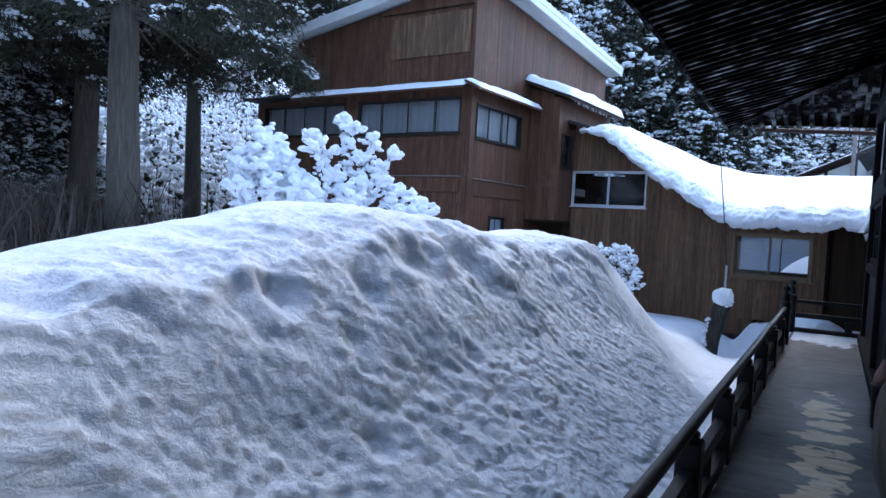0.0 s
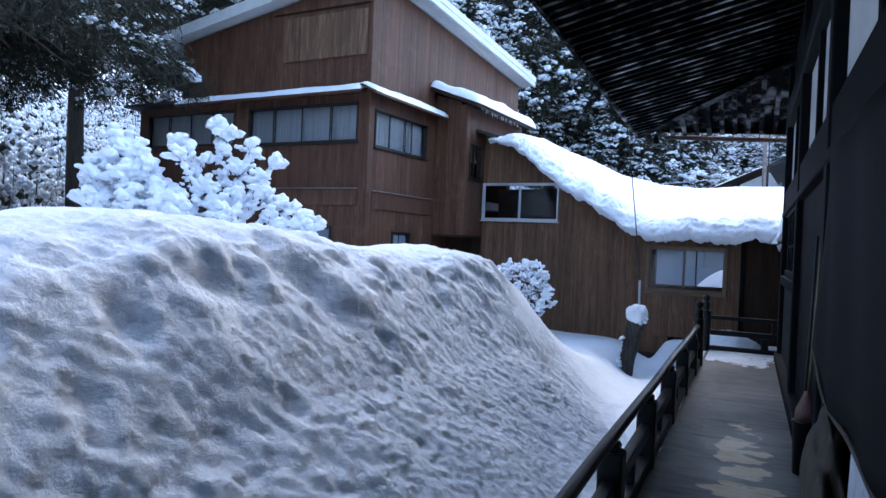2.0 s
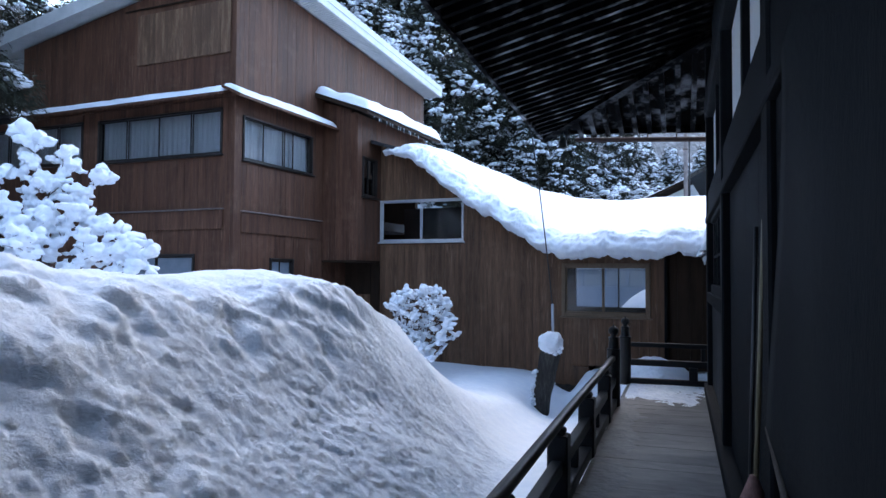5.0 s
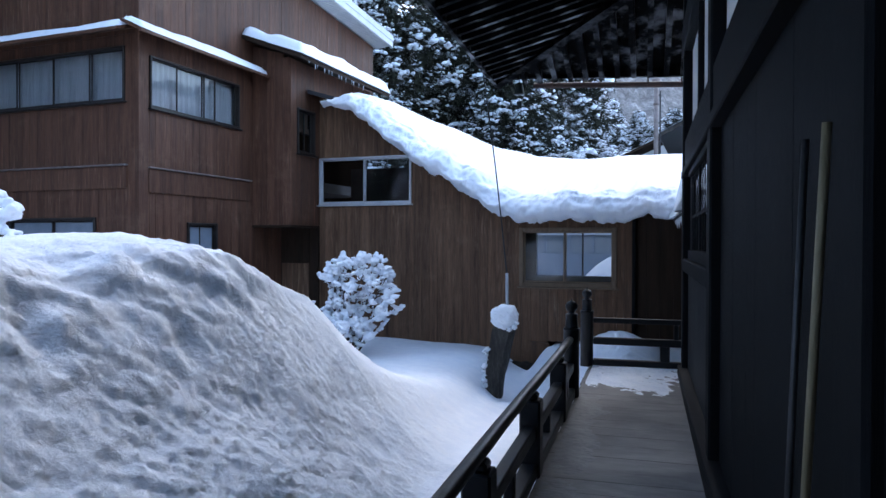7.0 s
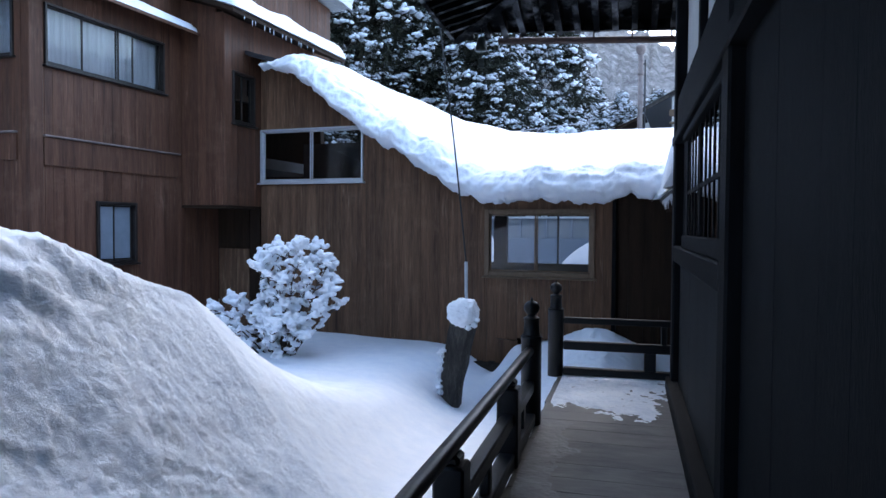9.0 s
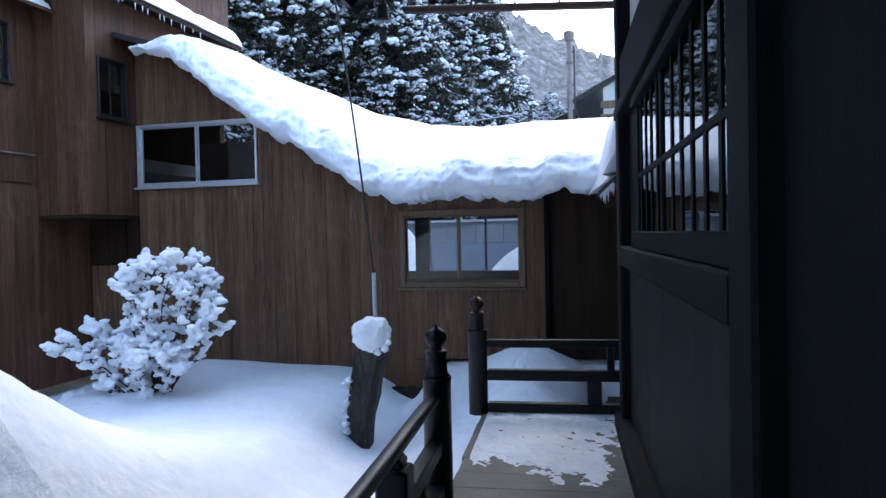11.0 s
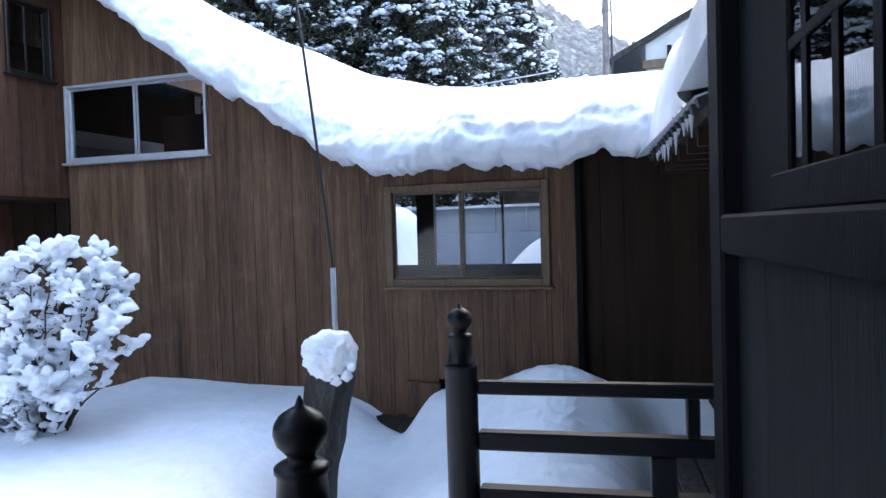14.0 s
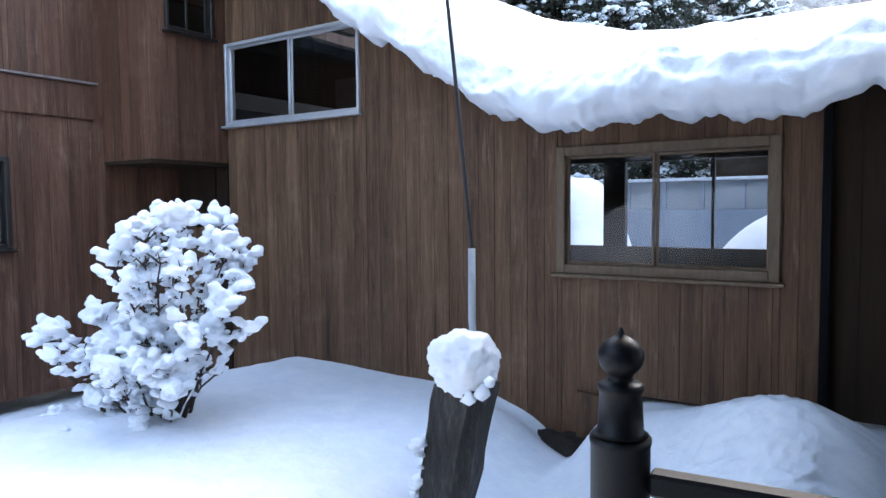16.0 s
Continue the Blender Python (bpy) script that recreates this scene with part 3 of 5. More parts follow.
def window(name, axis, at, out, a0, a1, z0, z1, panes, frame_mat, label, frame=0.045, depth=0.09, proud=0.03, behind=None, sill=True, glass=GLASS, parent=None, place=None):
    """A sliding window; panes: the mullions' places. behind: a curtain's material."""
    w = parent or thing(name, label, "window", kind="structure", at=place)

    def bar(nm, p0, p1, q0, q1, mat, o0=proud, o1=-depth, bev=0.006):
        d0, d1 = sorted((at + out * o0, at + out * o1))
        bm = boxed(p0, p1, d0, d1, q0, q1, bev) if axis == "x" else boxed(d0, d1, p0, p1, q0, q1, bev)
        return part(nm, bm, mat, w)

    bar("frame_side", a0, a0 + frame, z0, z1, frame_mat)
    bar("frame_side", a1 - frame, a1, z0, z1, frame_mat)
    bar("frame_head", a0 + frame, a1 - frame, z1 - frame, z1, frame_mat)
    bar("frame_foot", a0 + frame, a1 - frame, z0, z0 + frame, frame_mat)
    if sill:
        bar("sill", a0 - 0.03, a1 + 0.03, z0 - 0.028, z0 - 0.002, frame_mat, proud + 0.035)
    stops = [a0 + frame, *panes, a1 - frame]
    for k, (p, q) in enumerate(zip(stops, stops[1:])):
        o = -0.02 - 0.022 * (k % 2)
        s = 0.022
        d0, d1 = sorted((at + out * o, at + out * (o - 0.02)))
        bm = bmesh.new()
        for a, b, c, d in ((p, p + s, z0 + frame, z1 - frame), (q - s, q, z0 + frame, z1 - frame), (p + s, q - s, z0 + frame, z0 + frame + s), (p + s, q - s, z1 - frame - s, z1 - frame)):
            block(bm, *((a, b, d0, d1) if axis == "x" else (d0, d1, a, b)), c, d, 0.003)
        sash = part("sash", bm, frame_mat, w)
        g = part("pane", sheet(axis, at + out * (o - 0.01), out, p + s, q - s, z0 + frame + s, z1 - frame - s), glass, sash)
        g.visible_shadow = False
    if behind:
        bm = bmesh.new()
        n = int((a1 - a0) / 0.03)
        pts = [(a0 + (a1 - a0) * k / n, 0.012 * math.sin(k * 1.7) + 0.008 * math.sin(k * 0.61)) for k in range(n + 1)]
        for (p, e), (q, f) in zip(pts, pts[1:]):
            corners = [(p, at + out * (-depth - 0.03 + e), z) for z in (z0 + 0.02, z1 - 0.02)] + [(q, at + out * (-depth - 0.03 + f), z) for z in (z1 - 0.02, z0 + 0.02)]
            bm.faces.new([bm.verts.new(c if axis == "x" else (c[1], c[0], c[2])) for c in corners])
        bmesh.ops.remove_doubles(bm, verts=bm.verts, dist=1e-4)
        part("curtain", bm, behind, w, "pale gathered curtain", True)
    return w


# ---- the brown house ----
YF, XS, YW = 11.43, -7.1, 14.9


def roof_under(x, y=YF):
    return 6.58 + 0.162 * (x + 7.1) - 0.084 * (y - YF)


house = thing("brown_house", "two-storey house clad in dark brown vertical boards", "house")
win_a = (-10.24, -7.35, 3.35, 4.13)
win_b = (-13.46, -10.64, 3.38, 4.15)
low_a = (-9.69, -7.9, 1.15, 1.69)
win_c = (11.63, 13.65, 3.27, 4.02)
win_d = (12.39, 13.09, 0.80, 1.64)
board_wall(house, "x", YF, -1, -12.35, XS, lambda a: 4.3, roof_under, [], SIDING, seed=2)
board_wall(house, "x", YF, -1, -13.75, XS, lambda a: -0.6, lambda a: 4.292, [win_a, win_b, low_a], SIDING, seed=3)
board_wall(house, "y", XS, 1, YF + 0.16, 18.65, lambda a: -0.6, lambda a: roof_under(XS, a), [win_c, win_d, (14.03, 14.9, 1.66, 4.6), (14.9, 18.7, -1, 3.5)], SIDING, seed=4)
part("corner_board", boxed(XS - 0.05, XS + 0.025, YF - 0.025, YF + 0.16, -0.6, roof_under(XS) - 0.02, 0.008), SIDING, house)
part("end_wall", boxed(-13.75, -13.6, YF + 0.15, 18.6, -0.6, 4.29), SIDING_DARK_SHADE, house)
part("end_wall", boxed(-12.35, -12.2, YF + 0.15, 18.6, 4.3, 5.3), SIDING_DARK_SHADE, house)
part("rear_wall", boxed(-13.75, XS - 0.15, 18.5, 18.65, -0.6, 5.28), SIDING_DARK_SHADE, house)
part("side_roof", boxed(-13.9, -12.2, YF - 0.35, 18.7, 4.3, 4.36), SHEETMETAL, house)
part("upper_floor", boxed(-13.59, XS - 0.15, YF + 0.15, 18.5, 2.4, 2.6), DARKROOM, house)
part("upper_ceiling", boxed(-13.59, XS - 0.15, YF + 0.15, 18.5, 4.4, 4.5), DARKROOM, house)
# faded panel and trims on the gable wall
for k in range(10):
    a = -9.3 + k * 0.21
    part("panel_board", boxed(a + 0.004, a + 0.206, YF - 0.03, YF - 0.002, 5.04, 5.93, 0.004), FADED, house, "sun-faded panel board")
part("panel_trim", boxed(-9.6, -7.16, YF - 0.04, YF - 0.004, 6.03, 6.055, 0.004), SIDING_DARK_SHADE, house)
for nm, bm in (("band_board", boxed(-13.7, -7.3, YF - 0.03, YF - 0.002, 2.1, 2.42, 0.004)), ("band_board", boxed(XS + 0.002, XS + 0.03, 11.6, 13.92, 2.05, 2.39, 0.004))):
    part(nm, bm, SIDING, house)
part("band_cap", boxed(-13.72, -7.29, YF - 0.07, YF - 0.002, 2.425, 2.445, 0.004), RUSTCAP, house, "metal drip cap")
part("band_cap", boxed(XS + 0.002, XS + 0.07, 11.58, 13.94, 2.395, 2.415, 0.004), RUSTCAP, house, "metal drip cap")
# roof slab
def tilted(x0, x1, y0, y1, low, high):
    """A slab that follows the roof's slope, between two heights over it."""
    bm = bmesh.new()
    vs = [bm.verts.new((x, y, roof_under(x, y) + h)) for x in (x0, x1) for y in (y0, y1) for h in (low, high)]
    for f in ((0, 1, 3, 2), (4, 6, 7, 5), (0, 4, 5, 1), (2, 3, 7, 6), (0, 2, 6, 4), (1, 5, 7, 3)):
        bm.faces.new([vs[i] for i in f])
    return bm


def slab(bm, x0, x1, y0, y1, under, t):
    vs = [bm.verts.new((x, y, under(x) + h)) for x in (x0, x1) for y in (y0, y1) for h in (0, t)]
    for f in ((0, 1, 3, 2), (4, 6, 7, 5), (0, 4, 5, 1), (2, 3, 7, 6), (0, 2, 6, 4), (1, 5, 7, 3)):
        bm.faces.new([vs[i] for i in f])
    return bm


RX, RY0, RY1 = -6.74, 11.12, 18.85
part("roof", tilted(-13.3, RX, RY0, RY1, 0.06, 0.16), FASCIA, house, "pale painted metal roof")
part("fascia", tilted(-13.32, RX, RY0 - 0.05, RY0 - 0.004, -0.02, 0.22), FASCIA, house, "pale verge board")
part("fascia", tilted(RX + 0.003, RX + 0.05, RY0 - 0.05, RY1 + 0.02, -0.03, 0.23), FASCIA, house, "pale eave board")
part("fascia_strip", tilted(RX + 0.053, RX + 0.065, RY0 - 0.05, RY1 + 0.02, 0.10, 0.235), FASCIA, house)
part("soffit", tilted(XS + 0.03, RX, RY0, RY1, 0.02, 0.05), FASCIA, house)
for k in range(110):
    y = RY0 + 0.05 + k * 0.07
    part("soffit_rib", tilted(XS + 0.03, RX - 0.005, y, y + 0.028, 0.0, 0.022), FASCIA, house)


def snow_slab(name, quad, thick, label, seed, nx=40, ny=12, lip=0.05, mat=SNOW, rim_x=2.2, rim_y=2.2):
    """A blanket of snow over a four-cornered slope, with rounded, uneven rims."""
    a, b, c, d = (Vector(q) for q in quad)
    vs, fs = [], []
    for i in range(nx + 1):
        for j in range(ny + 1):
            s, t = i / nx, j / ny
            p = a.lerp(b, s).lerp(d.lerp(c, s), t)
            rim = min(1, min(s, 1 - s) * nx / rim_x, min(t, 1 - t) * ny / rim_y)
            h = thick * math.sin(rim * math.pi / 2) * (1 + 0.35 * wave(p.x, p.y, 1.3, seed) + 0.18 * wave(p.x, p.y, 4.2, seed))
            o = 0.5 * lip * wave(p.x + p.z, p.y, 2.3, seed + 3) * (1 - rim)
            vs.append((p.x + o, p.y + o, p.z + h))
    n = ny + 1
    for i in range(nx):
        for j in range(ny):
            fs.append((i * n + j, (i + 1) * n + j, (i + 1) * n + j + 1, i * n + j + 1))
    base = len(vs)
    for q in (a, b, c, d):
        vs.append(tuple(q - Vector((0, 0, 0.01))))
    fs.append((base, base + 3, base + 2, base + 1))
    return tagged(new(name, mesh_of(name, vs, fs, mat, True)), label, "snow")


snow_slab("roof_snow", [(x, y, roof_under(x, y) + 0.19) for x, y in ((-13.3, RY0 - 0.03), (RX + 0.02, RY0 - 0.03), (RX + 0.02, RY1), (-13.3, RY1))], 0.14, "thin snow blanket on the house roof", 4, 80, 80)
# small roofs over the windows
for nm, q, drop in (("front", [(-12.1, YF - 0.42, 4.22), (-7.08, YF - 0.42, 4.22), (-7.08, YF, 4.36), (-12.1, YF, 4.36)], 0), ("side", [(XS + 0.38, 11.1, 4.18), (XS + 0.38, 14.0, 4.18), (XS, 14.0, 4.36), (XS, 11.1, 4.36)], 0)):
    bm = bmesh.new()
    lo = [bm.verts.new(p) for p in q]
    hi = [bm.verts.new((p[0], p[1], p[2] + 0.045)) for p in q]
    for k in range(4):
        bm.faces.new((lo[k], lo[(k + 1) % 4], hi[(k + 1) % 4], hi[k]))
    bm.faces.new(lo[::-1])
    bm.faces.new(hi)
    part("window_roof", bm, SIDING, house, "narrow board roof over the windows")
    up = [(p[0], p[1], p[2] + 0.048) for p in q]
    snow_slab("window_roof_snow", up, 0.085, "snow strip on a window roof", 7 if nm == "front" else 8, 70, 8)

window("window_1", "x", YF, -1, win_a[0], win_a[1], win_a[2], win_a[3], [-9.55, -8.8, -8.05], BRONZE, "dark-framed four-pane window with pale curtains", frame=0.032, behind=CURTAIN)
window("window_2", "x", YF, -1, win_b[0], win_b[1], win_b[2], win_b[3], [-12.75, -12.05, -11.35], BRONZE, "dark-framed four-pane window with pale curtains", frame=0.032, behind=CURTAIN)
window("window_3", "y", XS, 1, win_c[0], win_c[1], win_c[2], win_c[3], [12.22, 12.8, 13.08], BRONZE, "dark-framed side window with pale curtains", frame=0.032, behind=CURTAIN)
window("window_4", "y", XS, 1, win_d[0], win_d[1], win_d[2], win_d[3], [12.72], BRONZE, "small window with frosted panes", glass=FROSTED)
window("window_5", "x", YF, -1, low_a[0], low_a[1], low_a[2], low_a[3], [-8.8], BRONZE, "low frosted window above the snow", glass=FROSTED)

# bay in the corner
bay = thing("bay", "boarded bay hanging in the corner of the house", "bay")
BX, BY = -6.3, 14.02
bwin = (14.2, 14.76, 2.9, 3.69)
board_wall(bay, "x", BY, -1, XS, BX - 0.16, lambda a: 1.64, lambda a: 4.78 - 0.3 * (a - XS), [], SIDING, seed=6)
board_wall(bay, "y", BX, 1, BY, YW + 2.2, lambda a: 1.64 if a < YW else 3.4, lambda a: 4.5, [bwin], SIDING, seed=7)
part("corner_board", boxed(BX - 0.16, BX - 0.027, BY - 0.004, BY + 0.03, 1.64, 4.52, 0.004), SIDING, bay)
part("underside", boxed(XS, BX, BY, YW, 1.60, 1.638), SIDING_DARK_SHADE, bay)
bm = bmesh.new()
q = [(XS - 0.02, 13.72, 4.84), (-5.92, 13.72, 4.40), (-5.92, 17.1, 4.40), (XS - 0.02, 17.1, 4.84)]
lo = [bm.verts.new(p) for p in q]
hi = [bm.verts.new((p[0], p[1], p[2] + 0.07)) for p in q]
for k in range(4):
    bm.faces.new((lo[k], lo[(k + 1) % 4], hi[(k + 1) % 4], hi[k]))
bm.faces.new(lo[::-1])
bm.faces.new(hi)
part("roof", bm, SIDING_DARK_SHADE, bay)
snow_slab("bay_roof_snow", [(p[0] + (0.03 if k in (1, 2) else 0), p[1], p[2] + 0.075) for k, p in enumerate(q)], 0.2, "snow on the bay roof", 12, 24, 60)
for k in range(13):
    y = 14.0 + k * 0.16 + 0.05 * math.sin(k * 2.3)
    l = 0.05 + 0.05 * abs(math.sin(k * 1.7))
    solo("icicle", lathe([(0.002, -l), (0.007, -l * 0.5), (0.012, 0)], 6, (-5.93, y, 4.405)), ICE, "small icicle under the bay roof's snow", "icicle", "icicles under the bay roof")
window("window_6", "y", BX, 1, bwin[0], bwin[1], bwin[2], bwin[3], [14.48], BRONZE, "narrow dark bay window", frame=0.035)

# ---- the low wing ----
EDGE_X = [-6.6, -6.2, -5.27, -4.56, -3.81, -3.35, -2.72, -2.2, -1.6, -1.04, -0.65, 0.0, 0.6]
EDGE_Z = [4.0, 3.86, 3.59, 3.07, 2.50, 2.21, 1.83, 1.68, 1.72, 1.72, 1.74, 1.70, 1.70]
RIDGE_X = [-7.1, -6.1, -4.66, -3.75, -2.87, -2.0, 0.4, 1.2]
RIDGE_Z = [4.75, 4.42, 3.75, 3.32, 3.08, 3.03, 3.05, 3.1]


def wing_edge(x):
    return float(np.interp(x, EDGE_X, EDGE_Z))


def wing_ridge(x):
    return float(np.interp(x, RIDGE_X, RIDGE_Z))


wing = thing("low_wing", "single-storey wing clad in brown vertical boards", "house")
w1 = (-6.27, -4.43, 2.02, 2.87)
w2 = (-2.49, -0.93, 0.635, 1.59)
board_wall(wing, "x", YW, -1, BX, -0.70, lambda a: -0.66 if a < -2.0 else -0.24, lambda a: wing_edge(a) + 0.12, [w1, w2, (-6.3, -6.28, 1.6, 4)], WING_SIDING, seed=11, width=0.148)
# recess under the bay: its shade is put into the darker boards
board_wall(wing, "x", YW, -1, XS, BX, lambda a: -0.66, lambda a: 1.6, [(-7.1, -6.5, -0.6, 0.97)], SIDING_DARK_SHADE, seed=12)
# same wall carried on, coloured darker for the eave's shadow
board_wall(wing, "x", YW + 0.05, -1, -0.69, 0.42, lambda a: -0.22, lambda a: 1.95, [], SIDING_DARK_SHADE, seed=13, width=0.2)
part("corner_post", boxed(-0.70, -0.645, YW - 0.03, YW + 0.1, -0.6, 1.85, 0.006), BLACKWOOD, wing)
for k in range(5):
    part("door_board", boxed(-7.09 + k * 0.118, -7.09 + k * 0.118 + 0.108, YW + 0.0, YW + 0.03, -0.6, 0.95, 0.004), FADED, wing)
# deck under the snow
bm = bmesh.new()
cols = []
for x in np.linspace(-6.28, 0.5, 40):
    e, r = wing_edge(x), wing_ridge(x)
    cols.append([bm.verts.new(p) for p in ((x, 14.5, e + 0.10), (x, 17.6, r - 0.35), (x, 17.6, r - 0.29), (x, 14.5, e + 0.17))])
for a, b in zip(cols, cols[1:]):
    for k in range(4):
        bm.faces.new((a[k], a[(k + 1) % 4], b[(k + 1) % 4], b[k]))
bm.faces.new(cols[0][::-1])
bm.faces.new(cols[-1])
part("roof", bm, SHEETMETAL, wing)
# thick overhanging snow
vs, fs = [], []
NX, prof = 460, 0
for i in range(NX + 1):
    x = -5.95 + (0.32 + 5.95) * i / NX
    e, r = wing_edge(x), wing_ridge(x)
    n1, n2, n3 = wave(x, 0.3, 1.3, 31), wave(x, 0.9, 3.4, 33), wave(x, 0.2, 8.0, 35)
    e += 0.07 * n1 + 0.05 * n2 - 0.075 * step(-6.0, -5.2, x) * step(-0.2, -1.2, x)
    ragged = 0.05 * n3 + 0.03 * wave(x, 0.5, 17.0, 36) - 0.07 * max(0.0, wave(x, 4.5, 2.1, 38)) + 0.05 * abs(wave(x, 1.5, 4.5, 40))
    full = step(-6.1, -5.0, x)
    th = (0.07 + 0.43 * full) * (1 + 0.15 * n2)
    lip = (0.10 + 0.06 * n2 + 0.05 * wave(x, 2.2, 5.1, 37)) * full - 0.12 * (1 - full)
    key = [(14.62, e + 0.16), (14.46 - 0.4 * lip, e + 0.02 + ragged), (14.36 - lip, e + 0.06 * full + 0.7 * ragged), (14.27 - lip, e + 0.30 * th + 0.2 * ragged), (14.275 - lip * 0.85, e + 0.48 * th), (14.31 - lip * 0.6, e + 0.64 * th), (14.37 - lip * 0.45, e + 0.78 * th), (14.45 - lip * 0.3, e + 0.88 * th), (14.53 - lip * 0.1, e + 0.96 * th), (14.62, e + 1.02 * th)]
    ring = [key[0]]
    for (ya, za), (yb, zb) in zip(key, key[1:]):
        ring += [(ya + (yb - ya) * f, za + (zb - za) * f) for f in (1 / 3, 2 / 3, 1)]
    face = len(ring)
    y0, z0 = ring[-1]
    for t in np.linspace(0.06, 1, 16):
        ring.append((y0 + (17.75 - y0) * t, z0 + (r - z0) * (t ** 0.9) + 0.05 * wave(x, y0 + 3 * t, 1.1, 39)))
    ring += [(18.0, r - 0.1), (18.05, r - 0.4)]
    prof = len(ring)
    for k, (y, z) in enumerate(ring):
        q = Vector((x, y, z * 1.4))
        flat = Vector((x * 0.55, y, z * 2.4 - x * 0.25))
        b, ledge = 0.0, 0.0
        if 0 < k < face + 1:
            w = min(1.0, k / 3, (face + 1 - k) / 5)
            b = w * (0.045 * noise.noise(q * 3.3) + 0.03 * noise.noise(q * 7.5) + 0.016 * noise.noise(q * 15) + 0.01 * noise.noise(q * 28))
            ledge = w * full * 0.055 * (abs(noise.noise(flat * 2.6 + Vector((3, 1, 2)))) - 0.2)
        vs.append((x + 0.5 * b, y - b - ledge, z + 0.6 * b))
for i in range(NX):
    for k in range(prof - 1):
        fs.append((i * prof + k, (i + 1) * prof + k, (i + 1) * prof + k + 1, i * prof + k + 1))
    fs.append((i * prof + prof - 1, (i + 1) * prof + prof - 1, (i + 1) * prof, i * prof))
fs.append(tuple(range(prof)))
fs.append(tuple(NX * prof + k for k in range(prof))[::-1])
tagged(new("wing_roof_snow", mesh_of("wing_roof_snow", vs, fs, SNOW, True)), "thick overhanging snow on the low wing's roof", "snow")

window("window_7", "x", YW, -1, *w1, [-5.36], ALU, "aluminium sliding window with dark room behind", frame=0.035)
window("window_8", "x", YW, -1, *w2, [-1.75], FRAMEWOOD, "wooden window with a view through to a snowy yard", frame=0.07)
vs, fs = [], []
for i in range(25):
    for j in range(7):
        x, y = -3.05 + 1.05 * i / 24, 14.62 + 0.26 * j / 6
        rim = min(1.0, min(i, 24 - i) / 4, min(j + 1.5, 7) / 3)
        vs.append((x + 0.02 * wave(x, y, 9, 3), y, -0.78 + 0.17 * rim + 0.05 * wave(x, y, 8, 5) + 0.03 * wave(x, y, 21, 6)))
for i in range(24):
    for j in range(6):
        fs.append((i * 7 + j, (i + 1) * 7 + j, (i + 1) * 7 + j + 1, i * 7 + j + 1))
tagged(new("soil", mesh_of("soil", vs, fs, SOIL, True)), "bare dark soil and litter at the wall foot", "soil", kind="stuff")
# room behind the wing's windows, open at its back to the yard beyond
# dark sheet added behind the open wall foot, for the unlit gap
part("foundation", boxed(-2.6, 0.4, 16.3, 16.4, -1.0, 0.0), SIDING_DARK_SHADE, wing)
part("foundation_plank", prism("x", -2.3, -1.98, 14.82, 14.87, -0.8, -0.66, -0.25, -0.27), WING_SIDING, wing, "dark plank closing the wall foot")
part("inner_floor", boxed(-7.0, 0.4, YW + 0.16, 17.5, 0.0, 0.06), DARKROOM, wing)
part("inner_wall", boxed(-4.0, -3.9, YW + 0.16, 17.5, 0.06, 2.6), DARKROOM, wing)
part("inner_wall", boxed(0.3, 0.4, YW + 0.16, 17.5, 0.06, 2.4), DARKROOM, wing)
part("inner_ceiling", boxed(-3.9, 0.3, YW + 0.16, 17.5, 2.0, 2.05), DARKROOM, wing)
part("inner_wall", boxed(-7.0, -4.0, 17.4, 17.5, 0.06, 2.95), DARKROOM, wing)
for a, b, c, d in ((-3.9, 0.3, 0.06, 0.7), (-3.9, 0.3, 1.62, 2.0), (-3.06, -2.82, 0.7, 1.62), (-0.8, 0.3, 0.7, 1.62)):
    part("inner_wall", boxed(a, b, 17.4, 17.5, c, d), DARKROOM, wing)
part("inner_post", boxed(-1.92, -1.89, 17.42, 17.47, 0.7, 1.62), BRONZE, wing)

# building between wing and temple
east = thing("side_corridor", "dark corridor building with tiled eave and wood-framed window", "building", at=TEMPLE)
EX = 0.54
ewin = (1.25, 3.0, 0.62, 1.5)
board_wall(east, "y", EX, -1, 0.32, 3.5, lambda a: -0.7, lambda a: 1.95, [ewin], SIDING_DARK_SHADE, seed=17, width=0.2)
# plain wood frame, its shadow put into the dark colour
window("window_9", "y", EX, -1, *ewin, [2.1], SIDING_DARK_SHADE, "wood-framed corridor window", frame=0.06, place=TEMPLE)
part("foot_beam", boxed(EX - 0.05, EX + 0.1, 0.32, 3.5, -0.32, -0.2), BLACKWOOD, east)
for y in (0.9, 2.0, 3.2):
    part("foot_post", boxed(EX - 0.02, EX + 0.1, y, y + 0.12, -0.75, -0.32), BLACKWOOD, east)
bm = bmesh.new()
q = [(0.06, 0.36, 1.60), (0.06, 3.0, 1.60), (2.2, 3.0, 2.3), (2.2, 0.36, 2.3)]
lo = [bm.verts.new(p) for p in q]
hi = [bm.verts.new((p[0], p[1], p[2] + 0.05)) for p in q]
for k in range(4):
    bm.faces.new((lo[k], lo[(k + 1) % 4], hi[(k + 1) % 4], hi[k]))
bm.faces.new(lo[::-1])
bm.faces.new(hi)
part("roof", bm, SIDING_DARK_SHADE, east)
for k in range(14):
    y = 0.42 + k * 0.19
    b2 = bmesh.new()
    tube(b2, [(0.02, y, 1.675), (0.5, y, 1.83)], 0.04, 8)
    part("eave_tile", b2, TILE, east, "round tile end")
    if k % 2 == 0:
        part("rafter", boxed(0.09, 0.54, y + 0.06, y + 0.11, 1.53, 1.61), SIDING_DARK_SHADE, east)
q = [TEMPLE @ Vector(p) for p in ((0.0, 0.3, 1.68), (-0.08, 3.0, 1.68), (2.2, 3.0, 2.4), (2.2, 0.4, 2.4))]
